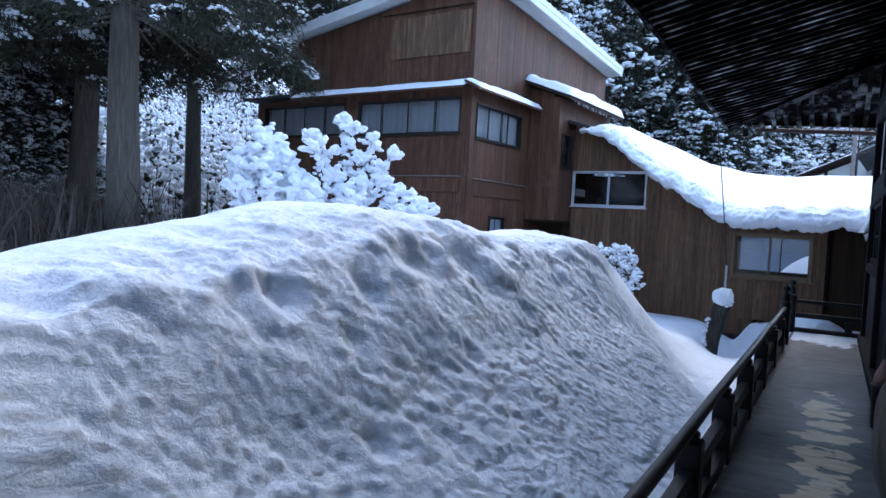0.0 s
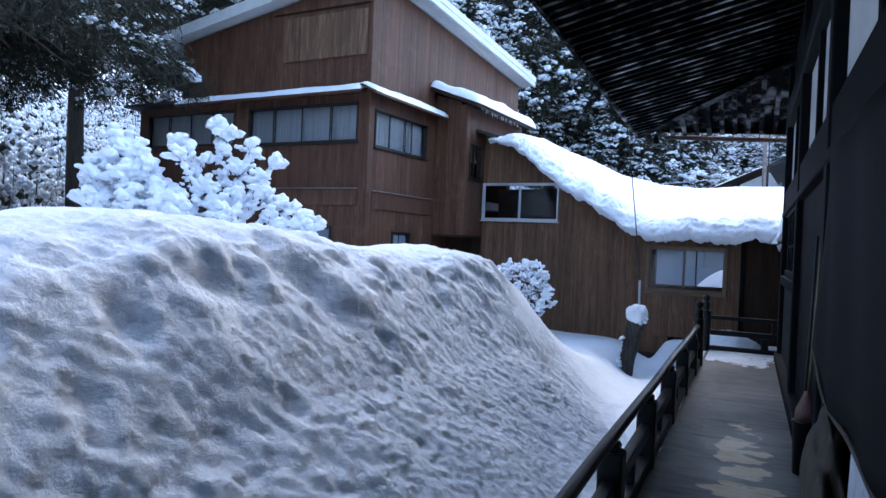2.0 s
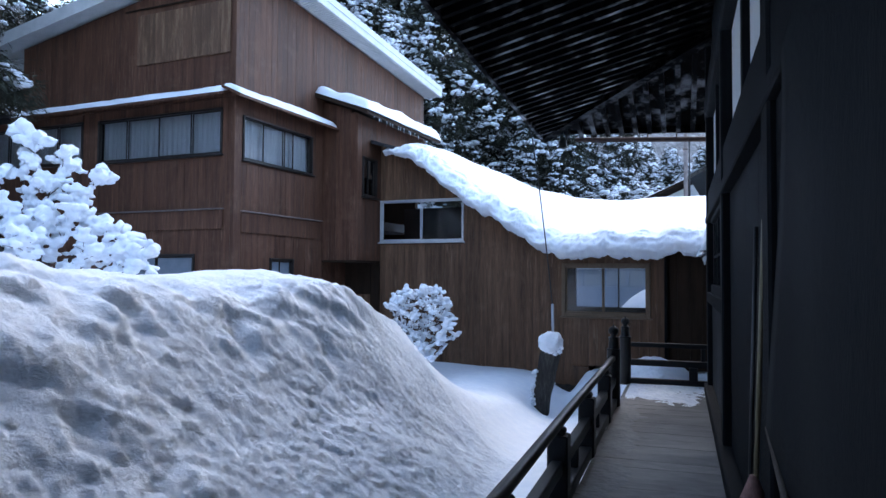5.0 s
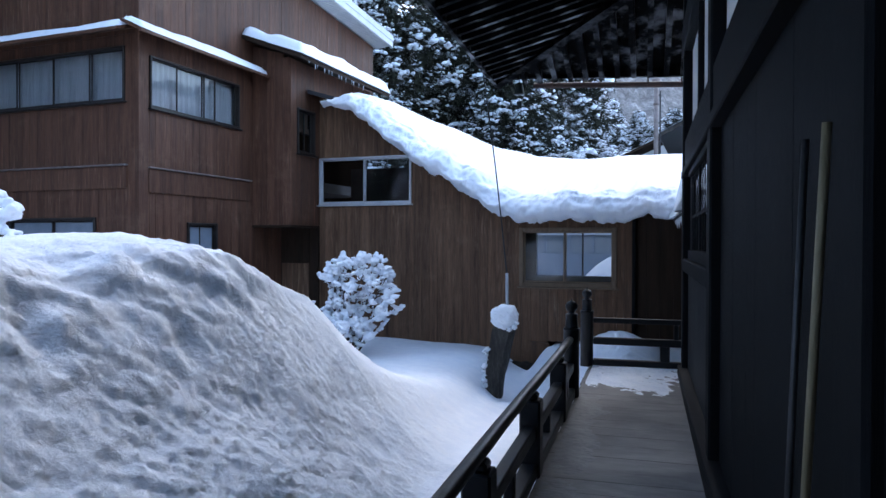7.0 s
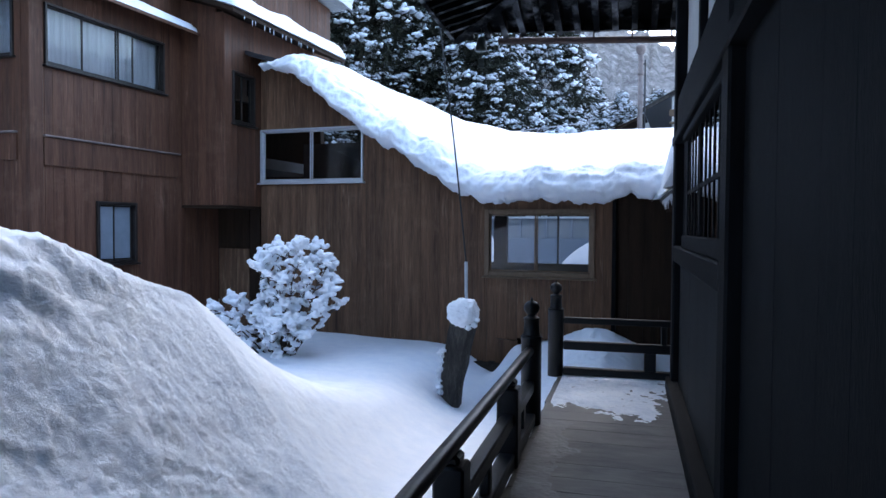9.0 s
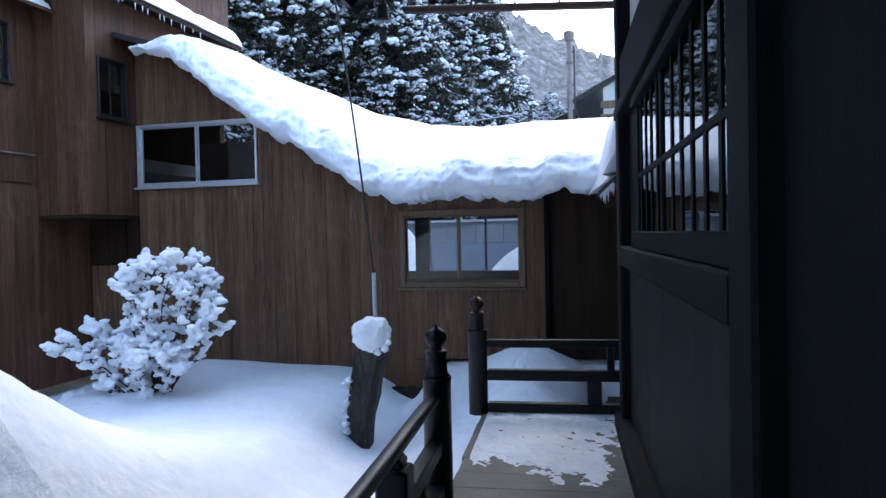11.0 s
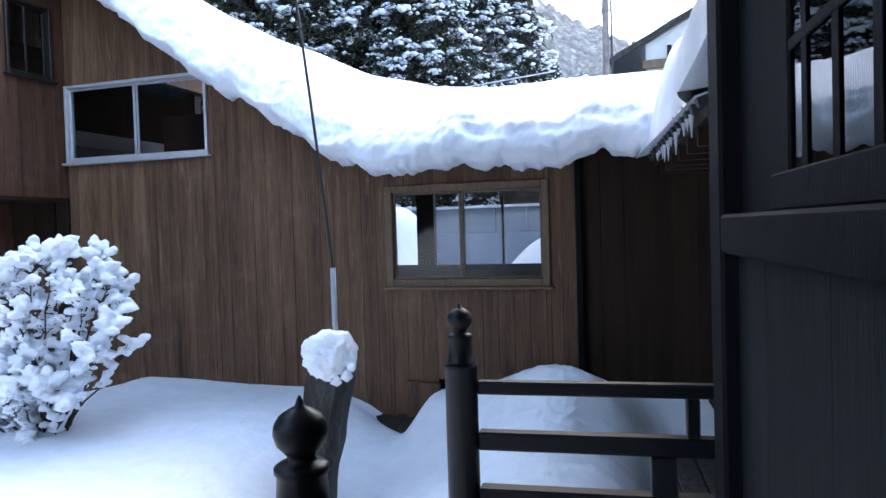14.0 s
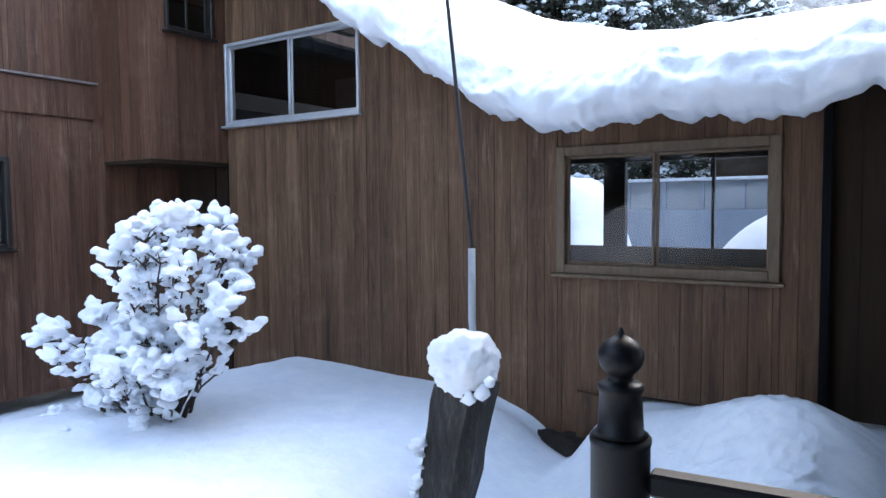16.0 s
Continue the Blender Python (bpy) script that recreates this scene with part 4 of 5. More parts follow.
snow_slab("corridor_roof_snow", q, 0.62, "thick snow sliding over the corridor roof", 19, 80, 60, 0.45, rim_x=4.5, rim_y=9)
rng = np.random.default_rng(5)
for k in range(11):
    y = 0.6 + k * 0.17 + rng.uniform(-0.05, 0.05)
    l = rng.uniform(0.03, 0.12)
    solo("icicle", lathe([(0.002, -l), (0.007, -l * 0.5), (0.013, 0)], 6, (0.03, y, 1.645)), ICE, "clear icicle hanging from the eave", "icicle", "icicles at the eave", at=TEMPLE)

ledge = thing("wooden_step", "dark weathered plank step under the corridor", "step", at=TEMPLE)
for k in range(3):
    part("tread", boxed(0.08 + 0.15 * k, 0.22 + 0.15 * k, 0.75, 2.6, -0.46, -0.42, 0.005), OLDWOOD, ledge)
for v in (0.8, 2.45):
    part("bearer", boxed(0.06, 0.54, v, v + 0.1, -1.05, -0.462, 0.006), BLACKWOOD, ledge)
part("front_board", boxed(0.06, 0.078, 0.75, 2.6, -1.0, -0.464, 0.004), OLDWOOD, ledge)

# ---- temple: veranda, wall, eave ----
# V0 lies far behind the view: unseen length added to shade the bank
V0, V1 = -22.0, 0.34
floor = thing("floor", "weathered grey veranda floor with worn pale patches", "floor", kind="structure", at=TEMPLE)
rng = np.random.default_rng(8)
v = V0
planks = []
while v < V1 - 0.05:
    w = min(rng.uniform(0.19, 0.27), V1 - v)
    planks.append((v, w))
    v += w
for v, w in planks:
    e = rng.uniform(-0.015, 0.01)
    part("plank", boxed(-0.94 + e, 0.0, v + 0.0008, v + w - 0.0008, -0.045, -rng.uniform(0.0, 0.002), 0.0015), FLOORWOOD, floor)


def floor_snow(name, u0, u1, v0, v1, weight, seed, label, mat, fine=1.0):
    """A thin uneven sheet of snow lying on the floor."""
    nu, nv = 110, int(110 * (v1 - v0) / (u1 - u0))
    vs, fs = [], []
    for i in range(nu + 1):
        for j in range(nv + 1):
            u, v = u0 + (u1 - u0) * i / nu, v0 + (v1 - v0) * j / nv
            h = weight(u, v) + 0.03 * wave(u, 0.8 * v, 2.6, seed) + fine * (0.024 * wave(u, v, 7.5, seed + 2) + 0.02 * wave(u, v, 19, seed + 4) + 0.014 * wave(u, v, 41, seed + 6))
            vs.append((u, v, max(min(h, 0.03), -0.03) * 0.35))
    n = nv + 1
    for i in range(nu):
        for j in range(nv):
            if max(vs[q][2] for q in (i * n + j, (i + 1) * n + j, (i + 1) * n + j + 1, i * n + j + 1)) > -0.004:
                fs.append((i * n + j, (i + 1) * n + j, (i + 1) * n + j + 1, i * n + j + 1))
    ob = new(name, mesh_of(name, vs, fs, mat, True))
    ob.matrix_world = TEMPLE
    return tagged(ob, label, "snow")


floor_snow("floor_snow", -0.9, 0.0, -1.9, 0.3, lambda u, v: 0.062 * float(step(-1.75, -0.55, v + 0.35 * u)) - 0.040 - 0.018 * float(step(-0.2, 0.0, u)), 61, "thin trodden snow at the veranda's end", SLUSH)
floor_snow("floor_ice", -0.9, -0.35, -5.6, -1.3, lambda u, v: -0.026 + 0.036 * float(step(-0.55, -0.8, u)), 67, "grey icy film along the veranda's edge", ICEFILM, 0.3)
substructure = thing("veranda_frame", "dark beams and short posts under the veranda", "beam", kind="structure", at=TEMPLE)
part("edge_beam", boxed(-0.90, -0.78, V0, V1, -0.20, -0.05, 0.01), BLACKWOOD, substructure)
part("edge_beam", boxed(-0.9, 0.02, V1 - 0.14, V1 - 0.02, -0.195, -0.052, 0.01), BLACKWOOD, substructure)
for k in range(12):
    part("short_post", boxed(-0.89, -0.79, V0 + 0.3 + k * 1.9, V0 + 0.4 + k * 1.9, -0.9, -0.2, 0.01), BLACKWOOD, substructure)

# railing along the veranda
rail = thing("railing", "black wooden veranda railing with worn round handrail", "railing", at=TEMPLE)
RU = -0.975
P1, P2 = -1.385, 0.255
b2 = bmesh.new()
tube(b2, [(RU, V0 + k * 0.7, 0.505 + 0.004 * math.sin(k * 1.3)) for k in range(int((P1 - 0.05 - V0) / 0.7) + 1)] + [(RU, P1 - 0.06, 0.5)], 0.032, 12)
part("handrail", b2, RAILWOOD, rail, "worn round handrail", True)
part("middle_rail", boxed(RU - 0.035, RU + 0.035, V0, P1 - 0.05, 0.225, 0.30, 0.008), LACQUER, rail)
part("bottom_rail", boxed(RU - 0.045, RU + 0.045, V0, P1 - 0.05, 0.005, 0.085, 0.008), LACQUER, rail)
for v in (-20.4, -19.1, -17.8, -16.5, -15.2, -13.9, -12.6, -11.3, -10.0, -8.7, -7.5, -6.2, -4.85, -3.55, -2.25):
    post = part("post", boxed(RU - 0.06, RU + 0.06, v - 0.065, v + 0.065, 0.0, 0.44, 0.01), LACQUER, rail)
    part("post_cap", boxed(RU - 0.04, RU + 0.04, v - 0.05, v + 0.05, 0.44, 0.48, 0.012), LACQUER, post)
for v in (-8.1, -6.85, -5.5, -4.2, -2.9, -1.8):
    part("spacer", boxed(RU - 0.025, RU + 0.025, v - 0.035, v + 0.035, 0.085, 0.225, 0.006), LACQUER, rail)
GIBOSHI = [(0.069, 0), (0.069, 0.585), (0.072, 0.592), (0.072, 0.604), (0.066, 0.612), (0.054, 0.620), (0.049, 0.712), (0.054, 0.718), (0.054, 0.728), (0.046, 0.734), (0.031, 0.738), (0.027, 0.748), (0.033, 0.756), (0.048, 0.772), (0.054, 0.793), (0.052, 0.811), (0.041, 0.828), (0.022, 0.840), (0.010, 0.846), (0.006, 0.858), (0.002, 0.866)]
for v in (P1, P2):
    p = thing("newel_post", "black round post with an onion-shaped metal finial", "post", "newel posts", at=TEMPLE @ Matrix.Translation((-0.97, v, -0.01)))
    part("shaft", lathe([q for q in GIBOSHI if q[1] < 0.61], 24), LACQUER, p, "", True)
    part("finial", lathe([(0.064, 0.6125)] + [q for q in GIBOSHI if q[1] > 0.61], 24), LACQUER, p, "glossy dark onion finial", True)
end_rail = thing("end_railing", "low black railing across the veranda end", "railing", at=TEMPLE)
part("top_rail", boxed(-0.9, 0.14, P2 - 0.03, P2 + 0.03, 0.47, 0.525, 0.008), LACQUER, end_rail)
part("middle_rail", boxed(-0.9, 0.14, P2 - 0.035, P2 + 0.035, 0.235, 0.312, 0.008), LACQUER, end_rail)
part("bottom_rail", boxed(-0.9, 0.14, P2 - 0.04, P2 + 0.04, 0.01, 0.075, 0.008), LACQUER, end_rail)
part("strut", boxed(-0.2, -0.1, P2 - 0.04, P2 + 0.04, 0.075, 0.235, 0.006), LACQUER, end_rail)
part("strut", boxed(-0.06, -0.01, P2 - 0.03, P2 + 0.03, 0.312, 0.47, 0.006), LACQUER, end_rail)

# temple wall
wall = thing("wall_temple", "black boarded temple wall with white plaster panels above", "wall", kind="structure", at=TEMPLE)
WE = -0.02
COLS = [WE - 0.1, -3.2, -6.15, -9.3, -12.4, -15.5, -18.6, -21.7]
for c in COLS:
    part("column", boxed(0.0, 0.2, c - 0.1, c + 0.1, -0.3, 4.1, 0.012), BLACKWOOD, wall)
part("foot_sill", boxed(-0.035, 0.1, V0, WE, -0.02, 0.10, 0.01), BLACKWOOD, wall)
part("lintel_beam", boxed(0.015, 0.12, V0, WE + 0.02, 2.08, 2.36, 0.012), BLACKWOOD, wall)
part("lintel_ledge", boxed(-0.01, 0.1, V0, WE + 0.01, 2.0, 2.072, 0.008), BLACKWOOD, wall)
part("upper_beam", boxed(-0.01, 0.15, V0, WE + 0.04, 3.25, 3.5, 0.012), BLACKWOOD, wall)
for a, b in zip(COLS[1:], COLS):
    part("plaster_panel", boxed(0.085, 0.15, a + 0.1, (a + b) / 2 - 0.05, 2.36, 3.25), PLASTER, wall, "white plaster panel")
    part("plaster_panel", boxed(0.085, 0.15, (a + b) / 2 + 0.05, b - 0.1, 2.36, 3.25), PLASTER, wall, "white plaster panel")
    part("stud", boxed(0.04, 0.16, (a + b) / 2 - 0.05, (a + b) / 2 + 0.05, 2.36, 3.25, 0.006), BLACKWOOD, wall)
part("wall_top", boxed(0.06, 0.2, V0, WE, 3.5, 4.6), BLACKWOOD, wall)
part("wall_end", boxed(0.2, 6.0, WE - 0.18, WE - 0.02, -0.3, 4.4), BLACKWOOD, wall)
part("wall_back", boxed(0.2, 6.0, V0 - 0.2, V0, -0.3, 4.4), BLACKWOOD, wall)
rng = np.random.default_rng(14)


def temple_boards(v0, v1, z0, z1, u, w=0.2):
    v = v0
    while v < v1 - 0.02:
        b = min(v + w, v1)
        d = rng.uniform(0, 0.001)
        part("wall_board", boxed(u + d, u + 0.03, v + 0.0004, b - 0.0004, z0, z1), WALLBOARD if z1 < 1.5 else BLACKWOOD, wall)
        v = b


temple_boards(-3.1, WE - 0.2, 0.10, 1.06, 0.055, 0.18)
temple_boards(-6.05, -3.3, 0.10, 2.0, 0.06, 0.24)
temple_boards(-9.2, -6.25, 0.10, 2.0, 0.03, 0.3)
temple_boards(V0, -9.4, 0.10, 2.0, 0.05, 0.3)
part("window_shelf", boxed(0.0, 0.12, -3.1, WE - 0.2, 1.065, 1.19, 0.01), BLACKWOOD, wall)
# lattice window
lattice = thing("lattice_window", "black lattice window with small glass panes", "window", kind="structure", at=TEMPLE)
LA, LB, LZ0, LZ1 = -3.08, -0.80, 1.19, 1.998
part("frame_foot", boxed(0.02, 0.08, LA, LB, LZ0, LZ0 + 0.09, 0.006), BLACKWOOD, lattice)
part("frame_head", boxed(0.02, 0.08, LA, LB, LZ1 - 0.05, LZ1, 0.006), BLACKWOOD, lattice)
for v in (LA, -1.74, LB - 0.05):
    part("stile", boxed(0.05, 0.08, v, v + 0.05, LZ0 + 0.09, LZ1 - 0.05, 0.006), BLACKWOOD, lattice)
part("cross_bar", boxed(0.052, 0.0582, LA + 0.05, LB - 0.05, 1.565, 1.592, 0.002), BLACKWOOD, lattice)
v = LA + 0.29
while v < LB - 0.08:
    if min(abs(v - q) for q in (LA, -1.72, LB)) > 0.06:
        part("lattice_bar", boxed(0.0545, 0.0582, v - 0.019, v + 0.019, LZ0 + 0.09, LZ1 - 0.05, 0.001), BLACKWOOD, lattice)
    v += 0.203
pane = part("pane", sheet("y", 0.0595, -1, LA + 0.05, LB - 0.05, LZ0 + 0.09, LZ1 - 0.05), OLD_GLASS, lattice)
pane.visible_shadow = False
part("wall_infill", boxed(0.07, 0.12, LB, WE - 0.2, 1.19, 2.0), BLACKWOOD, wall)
# dim room behind the lattice
room = thing("temple_room", "dim temple interior behind the lattice", "room", kind="structure", at=TEMPLE)
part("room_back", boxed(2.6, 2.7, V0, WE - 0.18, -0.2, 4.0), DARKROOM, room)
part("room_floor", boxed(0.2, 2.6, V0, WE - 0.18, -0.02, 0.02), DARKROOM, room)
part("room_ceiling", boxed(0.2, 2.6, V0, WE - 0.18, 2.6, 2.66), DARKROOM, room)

# eave
EU, EV, EZ = -2.36, 2.0, 3.52
SLOPE = 0.26


def eave_z(u, v=2.0):
    return EZ + SLOPE * (u - EU) + 0.036 * min(2.0 - v, 6.0)


eave = thing("temple_eave", "deep dark wooden eave with close-set rafters", "eave", kind="structure", at=TEMPLE)
bm = bmesh.new()
q = [(EU, -4.0, eave_z(EU, -4) + 0.10), (EU, EV, EZ + 0.10), (0.6, EV - 2.96, eave_z(0.6) + 0.10), (0.6, -4.0, eave_z(0.6, -4) + 0.10)]
q0 = [(EU, V0, eave_z(EU, -4) + 0.10), (EU, -4.0, eave_z(EU, -4) + 0.10), (0.6, -4.0, eave_z(0.6, -4) + 0.10), (0.6, V0, eave_z(0.6, -4) + 0.10)]
q2 = [(EU, EV, EZ + 0.10), (8.0, EV, EZ + 0.10), (8.0, EV - 2.96, eave_z(0.6) + 0.10), (0.6, EV - 2.96, eave_z(0.6) + 0.10)]
for w in (q0, q, q2):
    lo = [bm.verts.new(p) for p in w]
    hi = [bm.verts.new((p[0], p[1], p[2] + 0.16)) for p in w]
    for k in range(4):
        bm.faces.new((lo[k], lo[(k + 1) % 4], hi[(k + 1) % 4], hi[k]))
    bm.faces.new(lo[::-1])
    bm.faces.new(hi)
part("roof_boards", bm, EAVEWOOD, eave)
v = V0 + 0.1
while v < EV - 0.06:
    stop = min(0.05, EU + (EV - v) - 0.05) if v > EV - 2.45 else 0.05
    if stop > EU + 0.1:
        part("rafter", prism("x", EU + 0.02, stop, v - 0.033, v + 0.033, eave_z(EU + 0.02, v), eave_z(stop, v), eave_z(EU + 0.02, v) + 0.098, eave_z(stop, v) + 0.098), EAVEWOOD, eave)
    v += 0.205
u = EU + 0.2
while u < 3.0:
    reach = min(EV - EU, u - EU) if u < 0.05 else 2.4
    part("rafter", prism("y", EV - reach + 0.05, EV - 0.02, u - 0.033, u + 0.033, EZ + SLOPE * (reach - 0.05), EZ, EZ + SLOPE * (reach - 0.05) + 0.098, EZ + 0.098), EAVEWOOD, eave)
    u += 0.205
b2 = bmesh.new()
tube(b2, [(EU, EV, EZ + 0.03), (0.08, EV + EU - 0.08 + 0.0, eave_z(0.08) + 0.01)], 0.075, 4)
part("hip_rafter", b2, EAVEWOOD, eave)
part("fascia", prism("y", -4.0, EV, EU - 0.03, EU + 0.02, eave_z(EU, -4) - 0.01, EZ - 0.01, eave_z(EU, -4) + 0.15, EZ + 0.15), EAVEWOOD, eave)
part("fascia", boxed(EU - 0.03, EU + 0.02, V0, -4.0, eave_z(EU, -4) - 0.01, eave_z(EU, -4) + 0.15), EAVEWOOD, eave)
part("fascia", prism("x", EU, 8.0, EV - 0.02, EV + 0.03, EZ + 0.10, EZ - 0.40, EZ + 0.20, EZ + 0.20), EAVEWOOD, eave)
b2 = bmesh.new()
tube(b2, [(-1.86, EV + 0.09, EZ - 0.0), (0.16, EV + 0.09, EZ - 0.1), (2.0, EV + 0.09, EZ - 0.19)], 0.04, 8)
part("gutter", b2, RUST, eave, "rusty half-round gutter")
for k in range(7):
    u = -1.6 + 0.42 * k
    part("gutter_hook", boxed(u - 0.009, u + 0.009, EV + 0.035, EV + 0.055, EZ - 0.012 - 0.05 * (u + 1.86), EZ + 0.12), RUST, eave)
tagged(snow_slab("temple_roof_snow", [tuple(TEMPLE @ Vector((EU, V0, EZ + 0.62))), tuple(TEMPLE @ Vector((EU, EV, EZ + 0.27))), tuple(TEMPLE @ Vector((0.6, EV - 2.96, eave_z(0.6) + 0.27))), tuple(TEMPLE @ Vector((0.6, V0, eave_z(0.6) + 0.62)))], 0.4, "snow on the temple roof", 23, 40, 12), category="snow")

bell = thing("wind_bell", "small dark bronze bell under the eave corner", "bell", at=TEMPLE @ Matrix.Translation((-2.02, 1.86, 3.36)))
part("body", lathe([(0.075, 0.0), (0.07, 0.012), (0.058, 0.06), (0.05, 0.12), (0.04, 0.15), (0.015, 0.165)], 18), PATINA, bell, "", True)
part("hanger", lathe([(0.006, 0.165), (0.006, 0.31)], 8), PATINA, bell)
clapper = part("clapper", lathe([(0.004, -0.09), (0.004, 0.1)], 6), PATINA, bell)
part("wind_plate", boxed(-0.035, 0.035, -0.003, 0.003, -0.19, -0.09, 0.001), PATINA, clapper)

# ---- loose things on the veranda ----
b2 = bmesh.new()
tube(b2, [(-0.03, -5.66, 0.0), (0.008, -5.76, 1.58)], 0.009, 8)
solo("pole", b2, SHEETMETAL, "slim grey pole leaning on the black wall", "pole", at=TEMPLE, smooth=True)
broom = thing("broom", "long-handled broom with pinkish bristles leaning on the wall", "broom", at=TEMPLE)
b2 = bmesh.new()
tube(b2, [(-0.006, -5.80, 0.5), (0.028, -5.87, 1.6)], 0.0105, 8)
part("stick", b2, BAMBOO, broom, "pale bamboo stick", True)
part("head", lathe([(0.07, 0.0), (0.064, 0.07), (0.03, 0.15), (0.015, 0.19)], 14, (-0.015, -5.80, 0.36)), BROOM, broom, "pinkish bristle head", True)
bin_ob = thing("bin", "black plastic bin standing against the wall", "bin", at=TEMPLE)
part("body", lathe([(0.06, 0.0), (0.072, 0.335), (0.078, 0.34), (0.078, 0.352), (0.066, 0.356)], 20, (-0.022, -5.80, 0.003)), LACQUER, bin_ob, "", True)
# dark tarp hung on the wall, a cloth and a sack under it
vs, fs = [], []
for i in range(41):
    v = -7.02 - 3.2 * i / 40
    low = 0.84 + 0.14 * max(0.0, 1 - (-7.02 - v) / 0.6) ** 1.5 + 0.012 * math.sin(v * 5)
    for j in range(13):
        z = 1.95 + (low - 1.95) * j / 12
        vs.append((-0.05 - 0.03 * (j / 12) ** 2 + 0.008 * math.sin(v * 7 + j * 0.3), v, z))
for i in range(40):
    for j in range(12):
        fs.append((i * 13 + j, (i + 1) * 13 + j, (i + 1) * 13 + j + 1, i * 13 + j + 1))
tarp = thing("tarp", "dark tarpaulin hanging on the temple wall", "tarpaulin", at=TEMPLE)
sheet_ob = new("sheet", mesh_of("sheet", vs, fs, BLACKWOOD, True))
sheet_ob.parent = tarp
md = sheet_ob.modifiers.new("thick", "SOLIDIFY")
md.thickness = 0.006
b2 = bmesh.new()
tube(b2, [(-0.088, -7.02 - 3.2 * i / 40, 0.84 + 0.14 * max(0.0, 1 - 3.2 * i / 40 / 0.6) ** 1.5 + 0.012 * math.sin((-7.02 - 3.2 * i / 40) * 5)) for i in range(41)], 0.009, 6)
part("hem_rope", b2, SACKING, tarp, "greyish rope along the hem", True)
vs, fs = [], []
for i in range(25):
    v = -8.95 + 0.5 * i / 24
    for j in range(9):
        vs.append((-0.05 - 0.03 * math.sin(i * 0.9) - 0.03 * j / 8, v, 0.86 - 0.86 * j / 8))
for i in range(24):
    for j in range(8):
        fs.append((i * 9 + j, (i + 1) * 9 + j, (i + 1) * 9 + j + 1, i * 9 + j + 1))
cloth = tagged(new("cloth", mesh_of("cloth", vs, fs, CLOTH, True)), "white cloth hanging below the tarpaulin", "cloth")
cloth.matrix_world = TEMPLE
md = cloth.modifiers.new("thick", "SOLIDIFY")
md.thickness = 0.008
cl = Cloud()
v5, f5 = BALLS[5]
w = v5 * np.array((0.085, 0.36, 0.38)) * np.array([1 + 0.25 * noise.noise(Vector(p) * 1.8) for p in v5])[:, None]
cl.add(w + np.array((-0.055, -7.45, 0.37)), f5)
sack = tagged(new("sack", cl.mesh("sack", SACKING)), "slumped brownish sack against the wall", "sack")
sack.matrix_world = TEMPLE

# ---- old post with snow cap, pipe and wire ----
stump = thing("old_post", "leaning weathered timber post in the snow", "post")
b2 = bmesh.new()
rings = []
for k in range(14):
    z = -1.1 + 1.3 * k / 13
    x0 = float(np.interp(z, [-1.1, -0.5, -0.1, 0.2], [-2.46, -2.46, -2.40, -2.35])) + 0.018 * wave(z, 1, 7, 3)
    x1 = float(np.interp(z, [-1.1, -0.5, -0.1, 0.2], [-2.30, -2.21, -2.12, -2.05])) + 0.018 * wave(z, 2, 6, 8)
    d = 0.115 + 0.012 * wave(z, 3, 8, 5)
    rings.append([b2.verts.new(p) for p in ((x0, 13.1 - d, z), (x1 - 0.05, 13.1 - d - 0.03, z), (x1, 13.1 - d + 0.06, z), (x1 - 0.02, 13.1 + d, z), (x0 + 0.03, 13.1 + d, z))])
for a, b in zip(rings, rings[1:]):
    for k in range(5):
        b2.faces.new((a[k], a[(k + 1) % 5], b[(k + 1) % 5], b[k]))
b2.faces.new(rings[0][::-1])
b2.faces.new(rings[-1])
part("timber", b2, OLDWOOD, stump)
cl = Cloud()
rng = np.random.default_rng(3)
v3, f3 = BALLS[5]
w = v3 * np.array((0.195, 0.18, 0.18))
w *= np.array([1 + 0.16 * noise.noise(Vector(p) * 1.6) + 0.10 * noise.noise(Vector(p) * 3.6) + 0.05 * noise.noise(Vector(p) * 8) + 0.03 * noise.noise(Vector(p) * 16) for p in v3])[:, None]
cl.add(w + np.array((-2.2, 13.08, 0.31)), f3)
for c, m in (((-2.04, 12.98, 0.2), 0.05), ((-2.01, 13.0, 0.25), 0.035), ((-2.1, 12.95, 0.17), 0.045)):
    cl.lump(rng, c, (m, m, m * 0.8))
tagged(new("post_snow_cap", cl.mesh("post_snow_cap", CAPSNOW)), "round snow cap on the old post", "snow")
cl = Cloud()
for k in range(30):
    z = -0.85 + 0.75 * rng.uniform()
    m = rng.uniform(0.018, 0.045)
    cl.lump(rng, (-2.46 + 0.1 * max(0.0, z + 0.5) + rng.uniform(-0.025, 0.02), 13.0 + rng.uniform(-0.06, 0.06), z), (m * 1.4, m * 1.3, m * 0.8))
tagged(new("post_side_snow", cl.mesh("post_side_snow", SNOW)), "snow crumbs stuck to the post's side", "snow")
b2 = bmesh.new()
tube(b2, [(-2.16, 13.12, 0.2), (-2.19, 13.13, 0.55), (-2.2, 13.15, 0.92)], 0.020, 10)
solo("conduit", b2, PIPE, "grey pipe rising from the post", "pipe", smooth=True)
b2 = bmesh.new()
a = Vector((-2.2, 13.15, 0.9))
tip = Vector((-2.62, 13.22, 4.02))
tube(b2, [a.lerp(tip, k / 12) + Vector((0.02, 0, 0)) * math.sin(k / 12 * math.pi) for k in range(13)], 0.011, 6)
solo("wire", b2, CABLE, "thin dark wire from eave corner to pipe", "wire", smooth=True)


